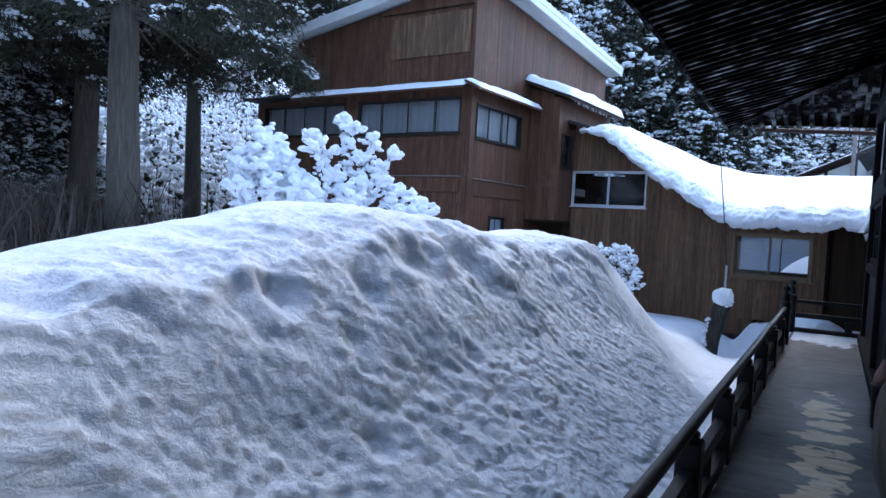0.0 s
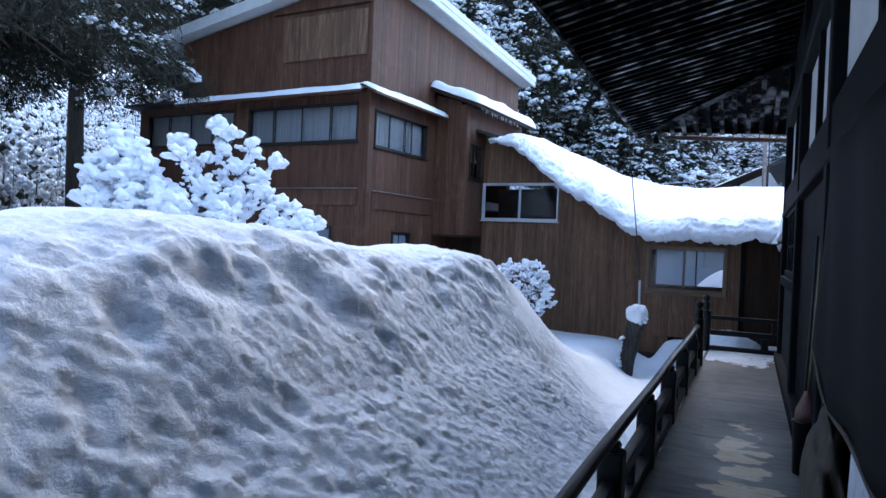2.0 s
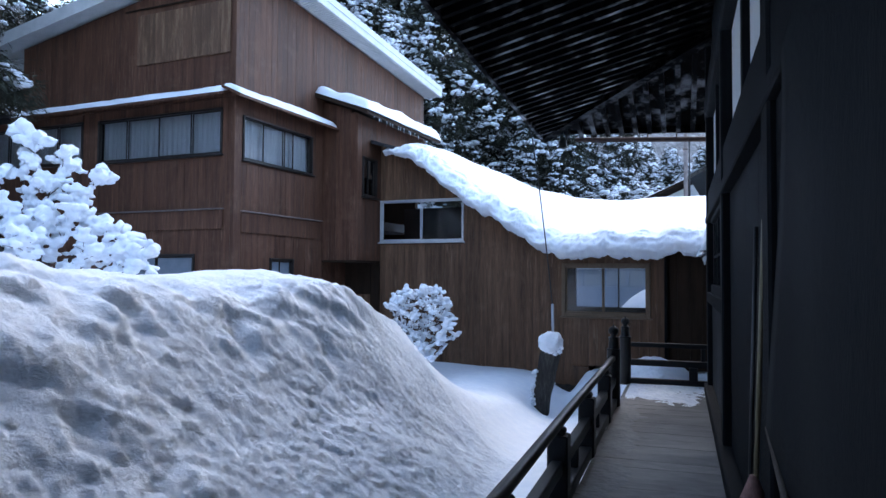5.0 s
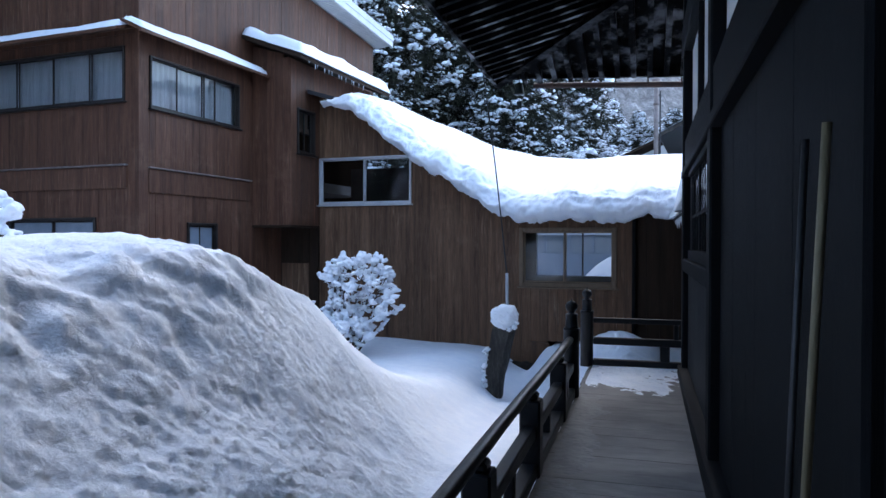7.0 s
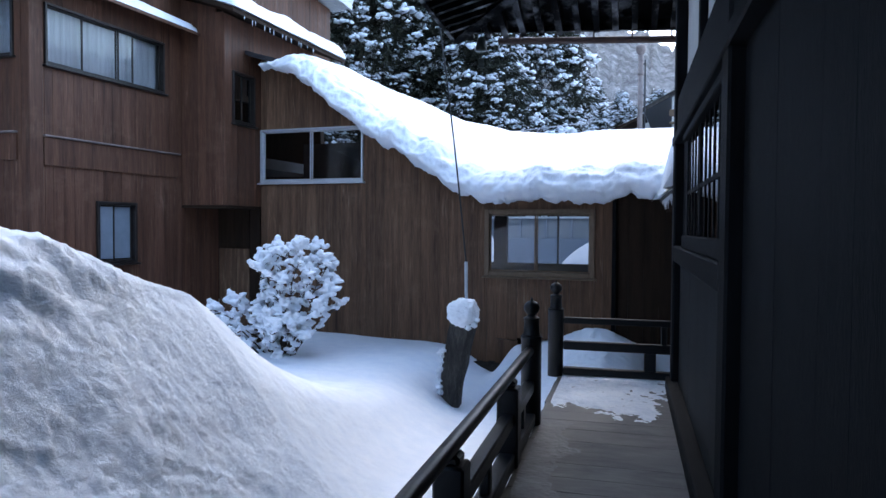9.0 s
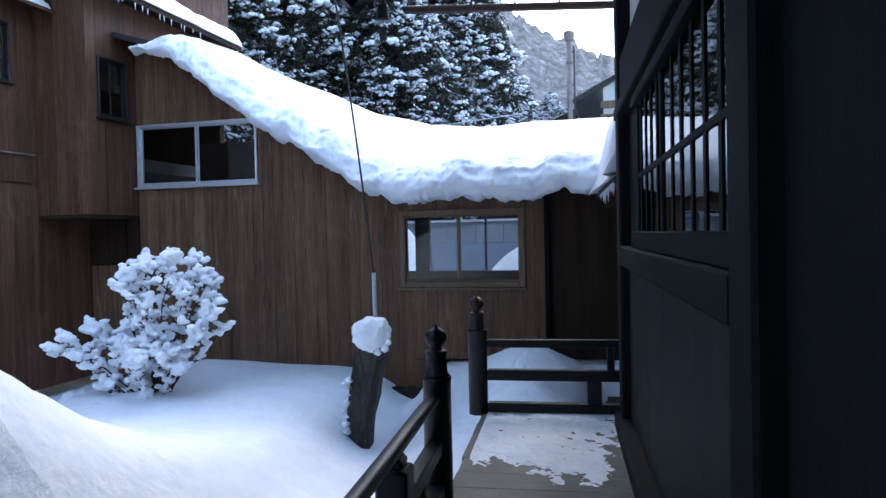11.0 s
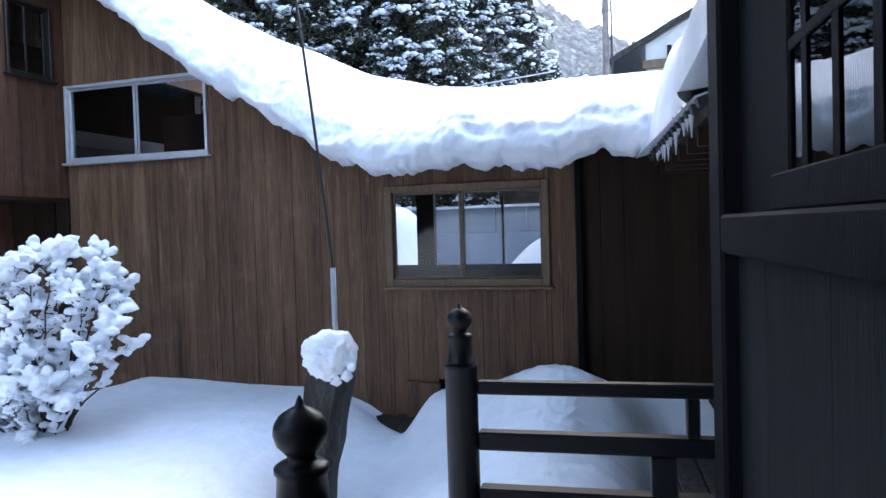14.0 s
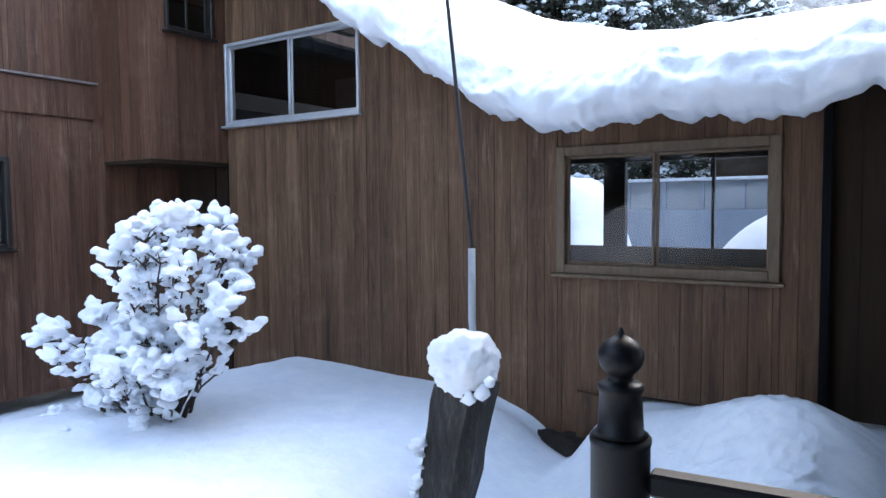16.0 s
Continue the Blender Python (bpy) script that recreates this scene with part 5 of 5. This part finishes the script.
# ---- snowy shrubs ----
def shrub(name, base, tips, seed, label, cap=0.09, twig=0.2, bow=0.35, voxel=0.015, fan=6, stem=0.02, along=0.8):
    """A shrub whose bowed stems end in fans of twigs, with caps of snow lying on the fans and along the stems."""
    rng = np.random.default_rng(seed)
    ob = thing(name, label, "shrub")
    twigs, load = bmesh.new(), Cloud()
    base = Vector(base)

    def lay(c, m, flat=0.6, d=None):
        """One lump of snow on a twig, drawn out along d."""
        load.lump(rng, (c.x, c.y, c.z + m * 0.4), (m * rng.uniform(0.85, 1.35), m * rng.uniform(0.75, 1.15), m * flat * rng.uniform(0.85, 1.2)))
        if d is not None and rng.uniform() < 0.6:
            e = c + d * m * rng.uniform(0.6, 1.1)
            load.lump(rng, (e.x, e.y, e.z + m * 0.25), (m * 0.7, m * 0.65, m * flat * 0.8))

    def spray(p, d, length, count, size):
        for _ in range(count):
            way = (d * 0.75 + Vector((rng.normal(0, 0.55), rng.normal(0, 0.55), rng.normal(0.3, 0.35)))).normalized()
            ln = length * rng.uniform(0.55, 1.1)
            q = p + way * ln * 0.55 + Vector(rng.normal(0, 0.012, 3))
            e = q + (way + Vector((0, 0, -0.25))).normalized() * ln * 0.45
            tube(twigs, [p, q, e], [0.0055, 0.004, 0.0022], 4)
            lay(e, size * rng.uniform(0.55, 1.15), 0.62, way)
            if rng.uniform() < 0.55:
                lay(q, size * rng.uniform(0.35, 0.65), 0.6)
            for _ in range(2):
                b = p.lerp(q, rng.uniform(0.4, 1))
                side = Vector((rng.normal(0, 1), rng.normal(0, 1), rng.normal(0.5, 0.4))).normalized()
                f = b + side * ln * rng.uniform(0.2, 0.4)
                tube(twigs, [b, f], [0.0035, 0.0018], 3)
                if rng.uniform() < 0.6:
                    lay(f, size * rng.uniform(0.22, 0.45), 0.7)

    for tip in tips:
        tip = Vector(tip)
        mid = base.lerp(tip, 0.55) + Vector((0, 0, bow * (tip - base).length * 0.3)) + Vector(rng.normal(0, 0.04, 3))
        mid.x, mid.y = base.x + (mid.x - base.x) * 0.75, base.y + (mid.y - base.y) * 0.75
        pts = []
        for k in range(9):
            f = k / 8
            pts.append(base * (1 - f) ** 2 + mid * 2 * f * (1 - f) + tip * f * f + Vector(rng.normal(0, 0.012, 3)))
        tube(twigs, pts, [stem * (1 - 0.085 * k) for k in range(9)], 6)
        for k in range(5, 9):
            d = (pts[k] - pts[k - 1]).normalized()
            spray(pts[k], d, twig * (0.7 if k < 8 else 1.0), fan if k == 8 else max(1, fan // 3), cap * (1.0 if k == 8 else 0.7))
            for f in (0.2, 0.55, 0.9):
                if rng.uniform() < along:
                    lay(pts[k - 1].lerp(pts[k], f), cap * rng.uniform(0.5, 0.85), 0.6, d)
    part("branch_work", twigs, TWIG, ob)["kind"] = "stuff"
    sn = new("snow_load", load.mesh("snow_load", TREESNOW))
    sn.parent = ob
    sn["label"], sn["kind"] = "clumps of fresh snow", "stuff"
    md = sn.modifiers.new("melt", "REMESH")
    md.mode, md.voxel_size, md.use_smooth_shade = "VOXEL", voxel, True
    md = sn.modifiers.new("soft", "SMOOTH")
    md.factor, md.iterations = 0.5, 2
    return ob


def dome(c, rx, ry, rz, n, seed, low=0.15):
    """Places spread over the upper side of a dome."""
    rng = np.random.default_rng(seed)
    out = []
    for k in range(n):
        h = low + (1 - low) * (k + 0.5) / n
        a = k * 2.39996 + rng.uniform(-0.3, 0.3)
        r = math.sqrt(max(0.0, 1 - h * h))
        out.append((c[0] + rx * r * math.cos(a), c[1] + ry * r * math.sin(a), c[2] + rz * h))
    return out


# upper crown, drooping arms and a lower tier round the foot
shrub("shrub", (-4.62, 12.95, -0.62),
      dome((-4.42, 12.92, 0.45), 0.52, 0.44, 0.57, 20, 5, 0.2) + [(-3.88, 12.85, 0.42), (-3.96, 12.7, 0.30), (-3.9, 12.95, 0.22)] + dome((-5.08, 12.75, -0.10), 0.48, 0.34, 0.40, 10, 6, 0.15) + dome((-4.45, 12.65, -0.14), 0.30, 0.26, 0.40, 9, 7, 0.15) + dome((-4.85, 12.75, -0.52), 0.5, 0.3, 0.22, 8, 9, 0.1),
      41, "small upright shrub heavily loaded with fresh snow", 0.066, 0.16, 0.12, 0.0095, 8, 0.013, 0.35)
shrub("shrub", (-7.5, 8.2, 0.7), [(-7.72, 8.25, 2.95), (-7.5, 8.25, 2.85), (-7.25, 8.45, 2.65), (-7.05, 8.7, 2.45), (-7.62, 7.5, 2.42), (-7.85, 7.7, 2.6), (-7.75, 7.9, 2.35), (-7.3, 8.3, 2.3), (-7.15, 8.5, 2.15), (-7.5, 7.9, 1.95), (-7.7, 7.6, 1.85), (-7.9, 7.5, 1.95), (-7.3, 7.9, 1.75), (-7.1, 8.1, 1.85), (-6.9, 8.3, 1.9), (-6.75, 8.45, 1.82), (-6.45, 8.5, 1.68), (-6.2, 8.5, 1.55), (-6.05, 8.5, 1.42), (-6.6, 8.2, 1.5), (-7.0, 7.8, 1.6), (-7.5, 7.4, 1.65)],
      43, "large shrub bowed under heavy wet snow", 0.10, 0.25, 0.2, 0.015, 10, 0.024, 0.5)
shrub("shrub", (-8.3, 7.1, 0.6), [(-8.5, 7.0, 2.68), (-8.42, 7.05, 2.45), (-8.3, 7.1, 2.5), (-8.2, 7.2, 2.35), (-8.1, 7.2, 2.25), (-8.6, 7.0, 2.35), (-8.75, 6.95, 2.15), (-8.88, 6.9, 1.92), (-8.5, 6.8, 2.05), (-8.2, 6.9, 2.1), (-8.0, 7.2, 2.05), (-7.9, 7.3, 1.95), (-8.0, 6.9, 1.8), (-8.4, 6.7, 1.75), (-8.7, 6.8, 1.7), (-7.75, 7.2, 1.75), (-7.6, 7.3, 1.7)],
      44, "broad shrub bowed under heavy wet snow", 0.11, 0.24, 0.2, 0.015, 8, 0.024)


# ---- cedars ----
def cedar(name, seed, height, radius, first, clumps, snow, label, at, trunk_r=0.26, spray=0.45, mat=NEEDLE, bend=0.75, pad=0.45):
    """A conifer: tapered trunk, limbs, and many drooping clumps of needles with caps of snow."""
    rng = np.random.default_rng(seed)
    ob = thing(name, label, "tree", at=at)
    b = bmesh.new()
    tube(b, [(0.08 * math.sin(k), 0.08 * math.cos(k * 1.3), -0.8 + (height + 0.8) * k / 8) for k in range(9)], [trunk_r * (1.12 - 0.12 * k) for k in range(9)], 12)
    part("trunk", b, BARK, ob, "", True)
    leaves, pads, limbs = Cloud(), Cloud(), bmesh.new()
    for i in range(clumps):
        f = rng.uniform(0, 1) ** 1.25
        h = first + (height - first) * f
        reach = (radius * (1 - f) ** bend + 0.2) * rng.uniform(0.35, 1.08) ** 0.6
        a = rng.uniform(0, math.tau)
        out = np.array((math.cos(a), math.sin(a), 0))
        c = out * reach + np.array((0, 0, h - 0.22 * reach))
        if i % 3 == 0:
            tube(limbs, [(0, 0, h), tuple(c * 0.5 + np.array((0, 0, h * 0.5 + 0.08))), tuple(c)], [0.035, 0.022, 0.008], 4)
        size = rng.uniform(0.7, 1.35) * spray
        n = 120
        d = out * 0.75 + rng.normal(0, 0.75, (n, 3)) + np.array((0, 0, -0.35))
        d /= np.linalg.norm(d, axis=1)[:, None]
        sd = np.cross(d, rng.normal(0, 1, (n, 3)))
        sd /= np.linalg.norm(sd, axis=1)[:, None] + 1e-6
        p0 = c + rng.normal(0, 0.33 * size, (n, 3))
        ln = size * rng.uniform(0.2, 0.52, (n, 1))
        wd = size * rng.uniform(0.016, 0.042, (n, 1))
        tip = p0 + d * ln + np.array((0, 0, -0.25)) * ln
        mid = p0 + d * ln * 0.5
        v = np.stack([p0, mid + sd * wd, tip, mid - sd * wd], 1).reshape(-1, 3)
        k = np.arange(n)[:, None] * 4
        leaves.add(v, np.concatenate([k + np.array((0, 1, 2)), k + np.array((0, 2, 3))]))
        if rng.uniform() < snow:
            for q in range(int(rng.integers(4, 11))):
                m = size * (rng.uniform(0.2, pad) if q < 2 else rng.uniform(0.06, 0.18))
                o = out * rng.uniform(-0.2, 0.8) * size + rng.normal(0, 0.3 * size, 3)
                p = c + o + np.array((0, 0, (0.42 - 0.35 * np.linalg.norm(o[:2]) / size) * size))
                if q < 2:
                    for _ in range(12):
                        a2, r2 = rng.uniform(0, math.tau), rng.uniform(0, 1) ** 0.6
                        e = m * rng.uniform(0.16, 0.38)
                        pads.blob(rng, p + np.array((math.cos(a2) * r2 * m, math.sin(a2) * r2 * m, -0.5 * r2 * r2 * m)), (e, e, e * 0.6), 1, 0.35)
                else:
                    pads.blob(rng, p, (m, m * rng.uniform(0.6, 1.0), m * rng.uniform(0.4, 0.75)), 0, 0.3)
    part("limb_work", limbs, BARK, ob)["kind"] = "stuff"
    for nm, cloud_, mt, sm in (("foliage", leaves, mat, False), ("snow_load", pads, TREESNOW, True)):
        if cloud_.v:
            o = new(nm, cloud_.mesh(nm, mt, sm))
            o.parent = ob
            o["kind"] = "stuff"
    return ob


near = cedar("cedar", 51, 17, 3.1, 4.9, 1000, 0.35, "tall dark cedar with bare lower trunk and some snow", pose(-12.4, 6.9, 0.2), 0.33, 0.42)
copy_thing(near, pose(-16.6, 8.3, 0.4, rz=110))
copy_thing(near, pose(-16.6, 5.4, 0.4, rz=200))
copy_thing(near, pose(-19.5, 7.2, 0.5, rz=300))
copy_thing(near, pose(-15.5, 17.8, 0.2, rz=30))
copy_thing(near, pose(-15.0, 22.5, 0.2, rz=160))
cedar("cedar", 57, 17, 3.4, 6.2, 620, 0.4, "slim dark cedar behind the house with snow on its branches", pose(-18.8, 13.1, 0.3), 0.27, 0.5)
# a long drooping bough of the near cedar
rng = np.random.default_rng(58)
bough, heap, sprays = bmesh.new(), Cloud(), Cloud()
line = [Vector(p) for p in ((0, 0, 5.3), (0.7, 1.2, 5.35), (1.3, 2.3, 5.0), (1.85, 3.35, 4.25))]
tube(bough, line, [0.06, 0.045, 0.03, 0.012], 6)
part("bough", bough, BARK, near, "long drooping bough")
for k in range(70):
    f = rng.uniform(0.3, 1.0) * 2.999
    p = line[int(f)].lerp(line[int(f) + 1], f - int(f))
    c = np.array(p) + rng.normal(0, 0.2, 3) * np.array((1.2, 1.0, 0.7)) + np.array((0, 0, -0.12))
    n = 90
    d = np.array((0.45, 0.75, -0.5)) + rng.normal(0, 0.6, (n, 3))
    d /= np.linalg.norm(d, axis=1)[:, None]
    sd = np.cross(d, rng.normal(0, 1, (n, 3)))
    sd /= np.linalg.norm(sd, axis=1)[:, None] + 1e-6
    p0 = c + rng.normal(0, 0.11, (n, 3))
    ln, wd = rng.uniform(0.08, 0.22, (n, 1)), rng.uniform(0.005, 0.011, (n, 1))
    mid = p0 + d * ln * 0.5
    k4 = np.arange(n)[:, None] * 4
    sprays.add(np.stack([p0, mid + sd * wd, p0 + d * ln, mid - sd * wd], 1).reshape(-1, 3), np.concatenate([k4 + np.array((0, 1, 2)), k4 + np.array((0, 2, 3))]))
for k in range(150):
    f = (0.45 + 0.55 * rng.uniform() ** 0.8) * 2.999
    p = line[int(f)].lerp(line[int(f) + 1], f - int(f))
    m = rng.uniform(0.05, 0.13)
    side = rng.normal(0, 0.19)
    heap.lump(rng, (p.x + side * 0.9, p.y - side * 0.5, p.z + 0.1 - 1.1 * side * side - 0.04 * rng.uniform()), (m * 1.3, m * 1.1, m * 0.6))
for nm, cloud_, mt, sm, lb in (("bough_foliage", sprays, NEEDLE, False, ""), ("bough_snow", heap, TREESNOW, True, "thick snow lying on a bough")):
    o = new(nm, cloud_.mesh(nm, mt, sm))
    o.parent = near
    o["label"], o["kind"] = lb, "stuff"
back = cedar("snowy_cedar", 61, 13, 3.4, 0.6, 800, 0.72, "dense cedar dusted with clumps of snow", pose(-10.5, 27, 0.8), 0.3, 0.55, pad=0.65)
# copies at y < 0 or x > 10 are unseen, added to block sky light
for x, y, s, r in ((-7.6, 28.5, 1.0, 70), (-6.2, 27.0, 0.72, 150), (-13.5, 29, 1.15, 260), (-5.6, 31, 0.95, 20), (-9, 33, 1.1, 200), (-17, 31, 1.2, 330), (-22, 29, 1.15, 10), (-12, 24.5, 0.9, 45), (-16, 25, 1.0, 170), (-4.8, 45, 0.45, 20), (-3.8, 46.5, 0.5, 90), (-2.9, 45, 0.43, 130), (-1.8, 47, 0.5, 200), (-5.6, 48, 0.55, 240), (-4.3, 28.5, 0.36, 10), (-3.2, 29.5, 0.37, 60), (-2.2, 30.5, 0.36, 120), (-1.2, 29.5, 0.35, 190), (-0.2, 30, 0.36, 250), (0.8, 30.5, 0.36, 310), (-3, -19, 1.1, 15), (1.5, -21, 1.2, 75), (5.5, -19, 1.1, 135), (-7.5, -20, 1.2, 195), (-12, -18, 1.1, 255), (-17, -14, 1.1, 315), (10, -17, 1.15, 40), (14, -12, 1.1, 100), (16, -5, 1.1, 220), (17, 3, 1.1, 280), (-18.5, 7.6, 0.42, 60), (-17.6, 6.6, 0.36, 200), (-20.5, 9.5, 0.5, 20), (-19.5, 5.8, 0.45, 120), (-5.5, -9.5, 0.9, 60), (-9.5, -8, 0.95, 130), (-1.5, -13, 0.9, 10)):
    copy_thing(back, pose(x, y, float(ground_height(np.array(x), np.array(y))[0]), rz=r)).scale = (s, s, s)

# brown brush under the cedars
rng = np.random.default_rng(77)
br = Cloud()
for _ in range(9000):
    x, y = rng.uniform(-24, -11), rng.uniform(1.5, 13)
    z0 = float(ground_height(np.array(x), np.array(y))[0])
    h = rng.uniform(0.5, 2.0) if y < 8 else rng.uniform(0.3, 0.9)
    p0 = np.array((x, y, z0 - 0.1))
    p1 = p0 + np.array((rng.normal(0, 0.4), rng.normal(0, 0.4), h))
    m1 = (p0 + p1) / 2 + rng.normal(0, 0.1, 3)
    w = np.array((rng.normal(0, 1), rng.normal(0, 1), 0)) * 0.012
    br.add(np.array([p0 - w, p0 + w, m1 + w, m1 - w, p1]), np.array([(0, 1, 2), (0, 2, 3), (3, 2, 4)]))
    for _ in range(2):
        q0 = m1 + (p1 - m1) * rng.uniform(0, 0.7)
        q1 = q0 + rng.normal(0, 0.3, 3) + np.array((0, 0, 0.15))
        br.add(np.array([q0 - w * 0.6, q0 + w * 0.6, q1]), np.array([(0, 1, 2)]))
tagged(new("brush", br.mesh("brush", TWIG, False)), "bare brown brush under the cedars", "undergrowth", kind="stuff")

# far slope thick with snow-covered growth
rng = np.random.default_rng(71)
tw, sn = Cloud(), Cloud()
for _ in range(4200):
    if rng.uniform() < 0.8:
        x, y = rng.uniform(-46, -20), rng.uniform(1, 36)
    else:
        x, y = rng.uniform(-24, 4), rng.uniform(34, 48)
    z0 = float(ground_height(np.array(x), np.array(y))[0])
    h = rng.uniform(1.0, 4.5)
    for _ in range(6):
        c = np.array((x + rng.normal(0, 0.5), y + rng.normal(0, 0.5), z0 + h * rng.uniform(0.2, 1)))
        m = rng.uniform(0.09, 0.22)
        tw.blob(rng, c, (m * 0.8, m * 0.8, m * 0.8), 0, 0.5)
        for _ in range(5):
            sn.blob(rng, c + rng.normal(0, 0.3, 3) + np.array((0, 0, m * 0.5)), (m * 0.75, m * 0.75, m * 0.6), 0, 0.5)
    tw.blob(rng, (x, y, z0 + h / 2), (0.05, 0.05, h / 2), 0, 0.1)
tagged(new("thicket", tw.mesh("thicket", NEEDLE, False)), "dark undergrowth on the far slope", "undergrowth", kind="stuff")
tagged(new("thicket_snow", sn.mesh("thicket_snow", TREESNOW)), "snow clumps on the far undergrowth", "snow", kind="stuff")

# ---- beyond the wing: white house, flue, hill ----
whouse = thing("white_house", "white plastered house with brown beams and snowy gable roof", "house")
WY = 20.6
part("wall", prism("x", -0.15, 6.0, WY, WY + 0.15, 0, 0, 4.06, 7.25), PLASTER, whouse)
part("wall", boxed(-0.15, 0.0, WY + 0.15, 27, 0, 3.9), PLASTER, whouse)
part("beam", boxed(-0.2, 4.0, WY - 0.08, WY - 0.01, 3.66, 3.8, 0.01), FRAMEWOOD, whouse, "brown beam")
part("beam", boxed(-0.2, 4.0, WY - 0.05, WY - 0.01, 3.50, 3.55, 0.01), FRAMEWOOD, whouse)
for x in (-0.1, 0.9, 1.9):
    part("post", boxed(x, x + 0.09, WY - 0.05, WY - 0.01, 2.2, 3.5, 0.005), SIDING_DARK_SHADE, whouse)
part("post", boxed(0.18, 0.25, WY - 0.04, WY - 0.01, 3.8, 4.02, 0.005), SIDING_DARK_SHADE, whouse)
part("gable_window", boxed(0.6, 1.5, WY - 0.05, WY - 0.01, 3.8, 4.25, 0.005), FRAMEWOOD, whouse, "brown-framed gable window")
part("gable_pane", boxed(0.66, 1.44, WY - 0.056, WY - 0.051, 3.8, 4.19), PLASTER, whouse)
part("lower_wall", boxed(-0.1, 3.0, WY - 0.04, WY - 0.01, 2.9, 3.48), PLASTER, whouse)
part("roof", slab(bmesh.new(), -0.72, 6.0, 20.5, 27.5, lambda x: 3.8 + 0.52 * (x + 0.72), 0.06), SHEETMETAL, whouse)
part("verge", slab(bmesh.new(), -0.74, 6.0, 20.44, 20.497, lambda x: 3.77 + 0.52 * (x + 0.72), 0.09), OLDWOOD, whouse, "grey verge board")
snow_slab("white_house_snow", [(-0.75, 20.45, 3.86), (6.0, 20.45, 7.37), (6.0, 27.5, 7.37), (-0.75, 27.5, 3.86)], 0.13, "thin snow on the white house roof", 27)
shed = thing("far_shed", "low white outbuilding with dark posts and an added dark screen", "shed")
part("wall", prism("x", -3.6, -0.6, 25.0, 25.15, 0, 0, 3.0, 4.35), PLASTER, shed)
# added screen: keeps the bright wall out of the wing window's view
part("lower_boards", boxed(-3.6, -0.6, 24.9, 24.99, 0, 2.7), SIDING_DARK_SHADE, shed)
for x in (-2.5, -1.9, -1.1):
    part("post", boxed(x, x + 0.09, 24.8, 24.89, 1.5, 3.3 + 0.45 * (x + 3.0), 0.005), SIDING_DARK_SHADE, shed)
part("roof", slab(bmesh.new(), -3.9, -0.6, 24.6, 29, lambda x: 3.0 + 0.45 * (x + 3.9), 0.08), SIDING_DARK_SHADE, shed)
snow_slab("shed_snow", [(-3.93, 24.58, 3.07), (-0.6, 24.58, 4.57), (-0.6, 29, 4.57), (-3.93, 29, 3.07)], 0.1, "thin snow on the outbuilding roof", 28)
annex = thing("grey_annex", "low grey panelled annex seen through the wing's window", "annex")
part("wall", boxed(-5.2, 0.6, 21.85, 22.0, -0.5, 1.55), PANEL, annex, "pale upper panel")
part("plinth", boxed(-5.2, 0.6, 21.81, 21.846, -0.5, 1.08, 0.01), FROSTED, annex, "blue-grey lower panel")
part("ledge", boxed(-5.3, 0.7, 21.75, 22.1, 1.55, 1.60, 0.008), CLOTH, annex, "white ledge")
for k in range(8):
    part("batten", boxed(-4.3 + k * 0.62, -4.24 + k * 0.62, 21.80, 21.845, 1.09, 1.54, 0.004), FROSTED, annex)
b2 = bmesh.new()
tube(b2, [(-4.4, 18.6, 3.10), (-3.4, 18.6, 3.17), (-2.3, 18.6, 3.26), (-1.35, 18.6, 3.34)], 0.009, 6)
solo("cable", b2, CLOTH, "frosted cable strung behind the wing's roof", "cable", smooth=True)
flue = thing("flue", "metal stove flue with a cap", "flue")
flue_pipe = part("pipe", lathe([(0.05, 1.8), (0.05, 4.72)], 14, (-0.70, 19.4, 0)), RUSTCAP, flue, "", True)
part("collar", lathe([(0.06, 4.3), (0.066, 4.33), (0.06, 4.36)], 14, (-0.70, 19.4, 0)), RUSTCAP, flue_pipe, "", True)
part("brace", boxed(-0.63, -0.60, 19.38, 19.42, 1.8, 4.6), SHEETMETAL, flue)
for z in (3.3, 3.9, 4.5):
    part("clip", boxed(-0.75, -0.6, 19.39, 19.41, z, z + 0.03), SHEETMETAL, flue)
part("cap", lathe([(0.05, 4.70), (0.085, 4.76), (0.10, 4.80), (0.10, 4.86), (0.03, 4.9)], 14, (-0.70, 19.4, 0)), RUSTCAP, flue_pipe, "", True)
# ring goes on unseen behind the view, added to block horizon light
hv, hf = [], []
HN, HK = 1800, 10
for i in range(HN + 1):
    a = math.radians(-180 + 360 * i / HN)
    for k in range(HK + 1):
        f = k / HK
        r = 120 + 100 * f
        x = r * math.sin(a)
        crest = 50 + 0.55 * min(max(-x, 0), 40) + 4 * wave(i * 0.0145, 0, 1, 50) + 2.2 * wave(i * 0.23, 0, 1, 57) + 1.6 * wave(i * 0.71, 0, 1, 58)
        hv.append((x, r * math.cos(a), -4 + (crest + 4) * f ** 0.9 + (1.8 * wave(i * 0.5, k * 3, 1, 52) + 1.2 * wave(i * 1.2, k * 5, 1, 53)) * f))
for i in range(HN):
    for k in range(HK):
        n = HK + 1
        hf.append((i * n + k, (i + 1) * n + k, (i + 1) * n + k + 1, i * n + k + 1))
tagged(new("backdrop", mesh_of("backdrop", hv, hf, HILL, True)), "distant wooded hillside under snow, continued unseen all round", "hill", kind="structure")
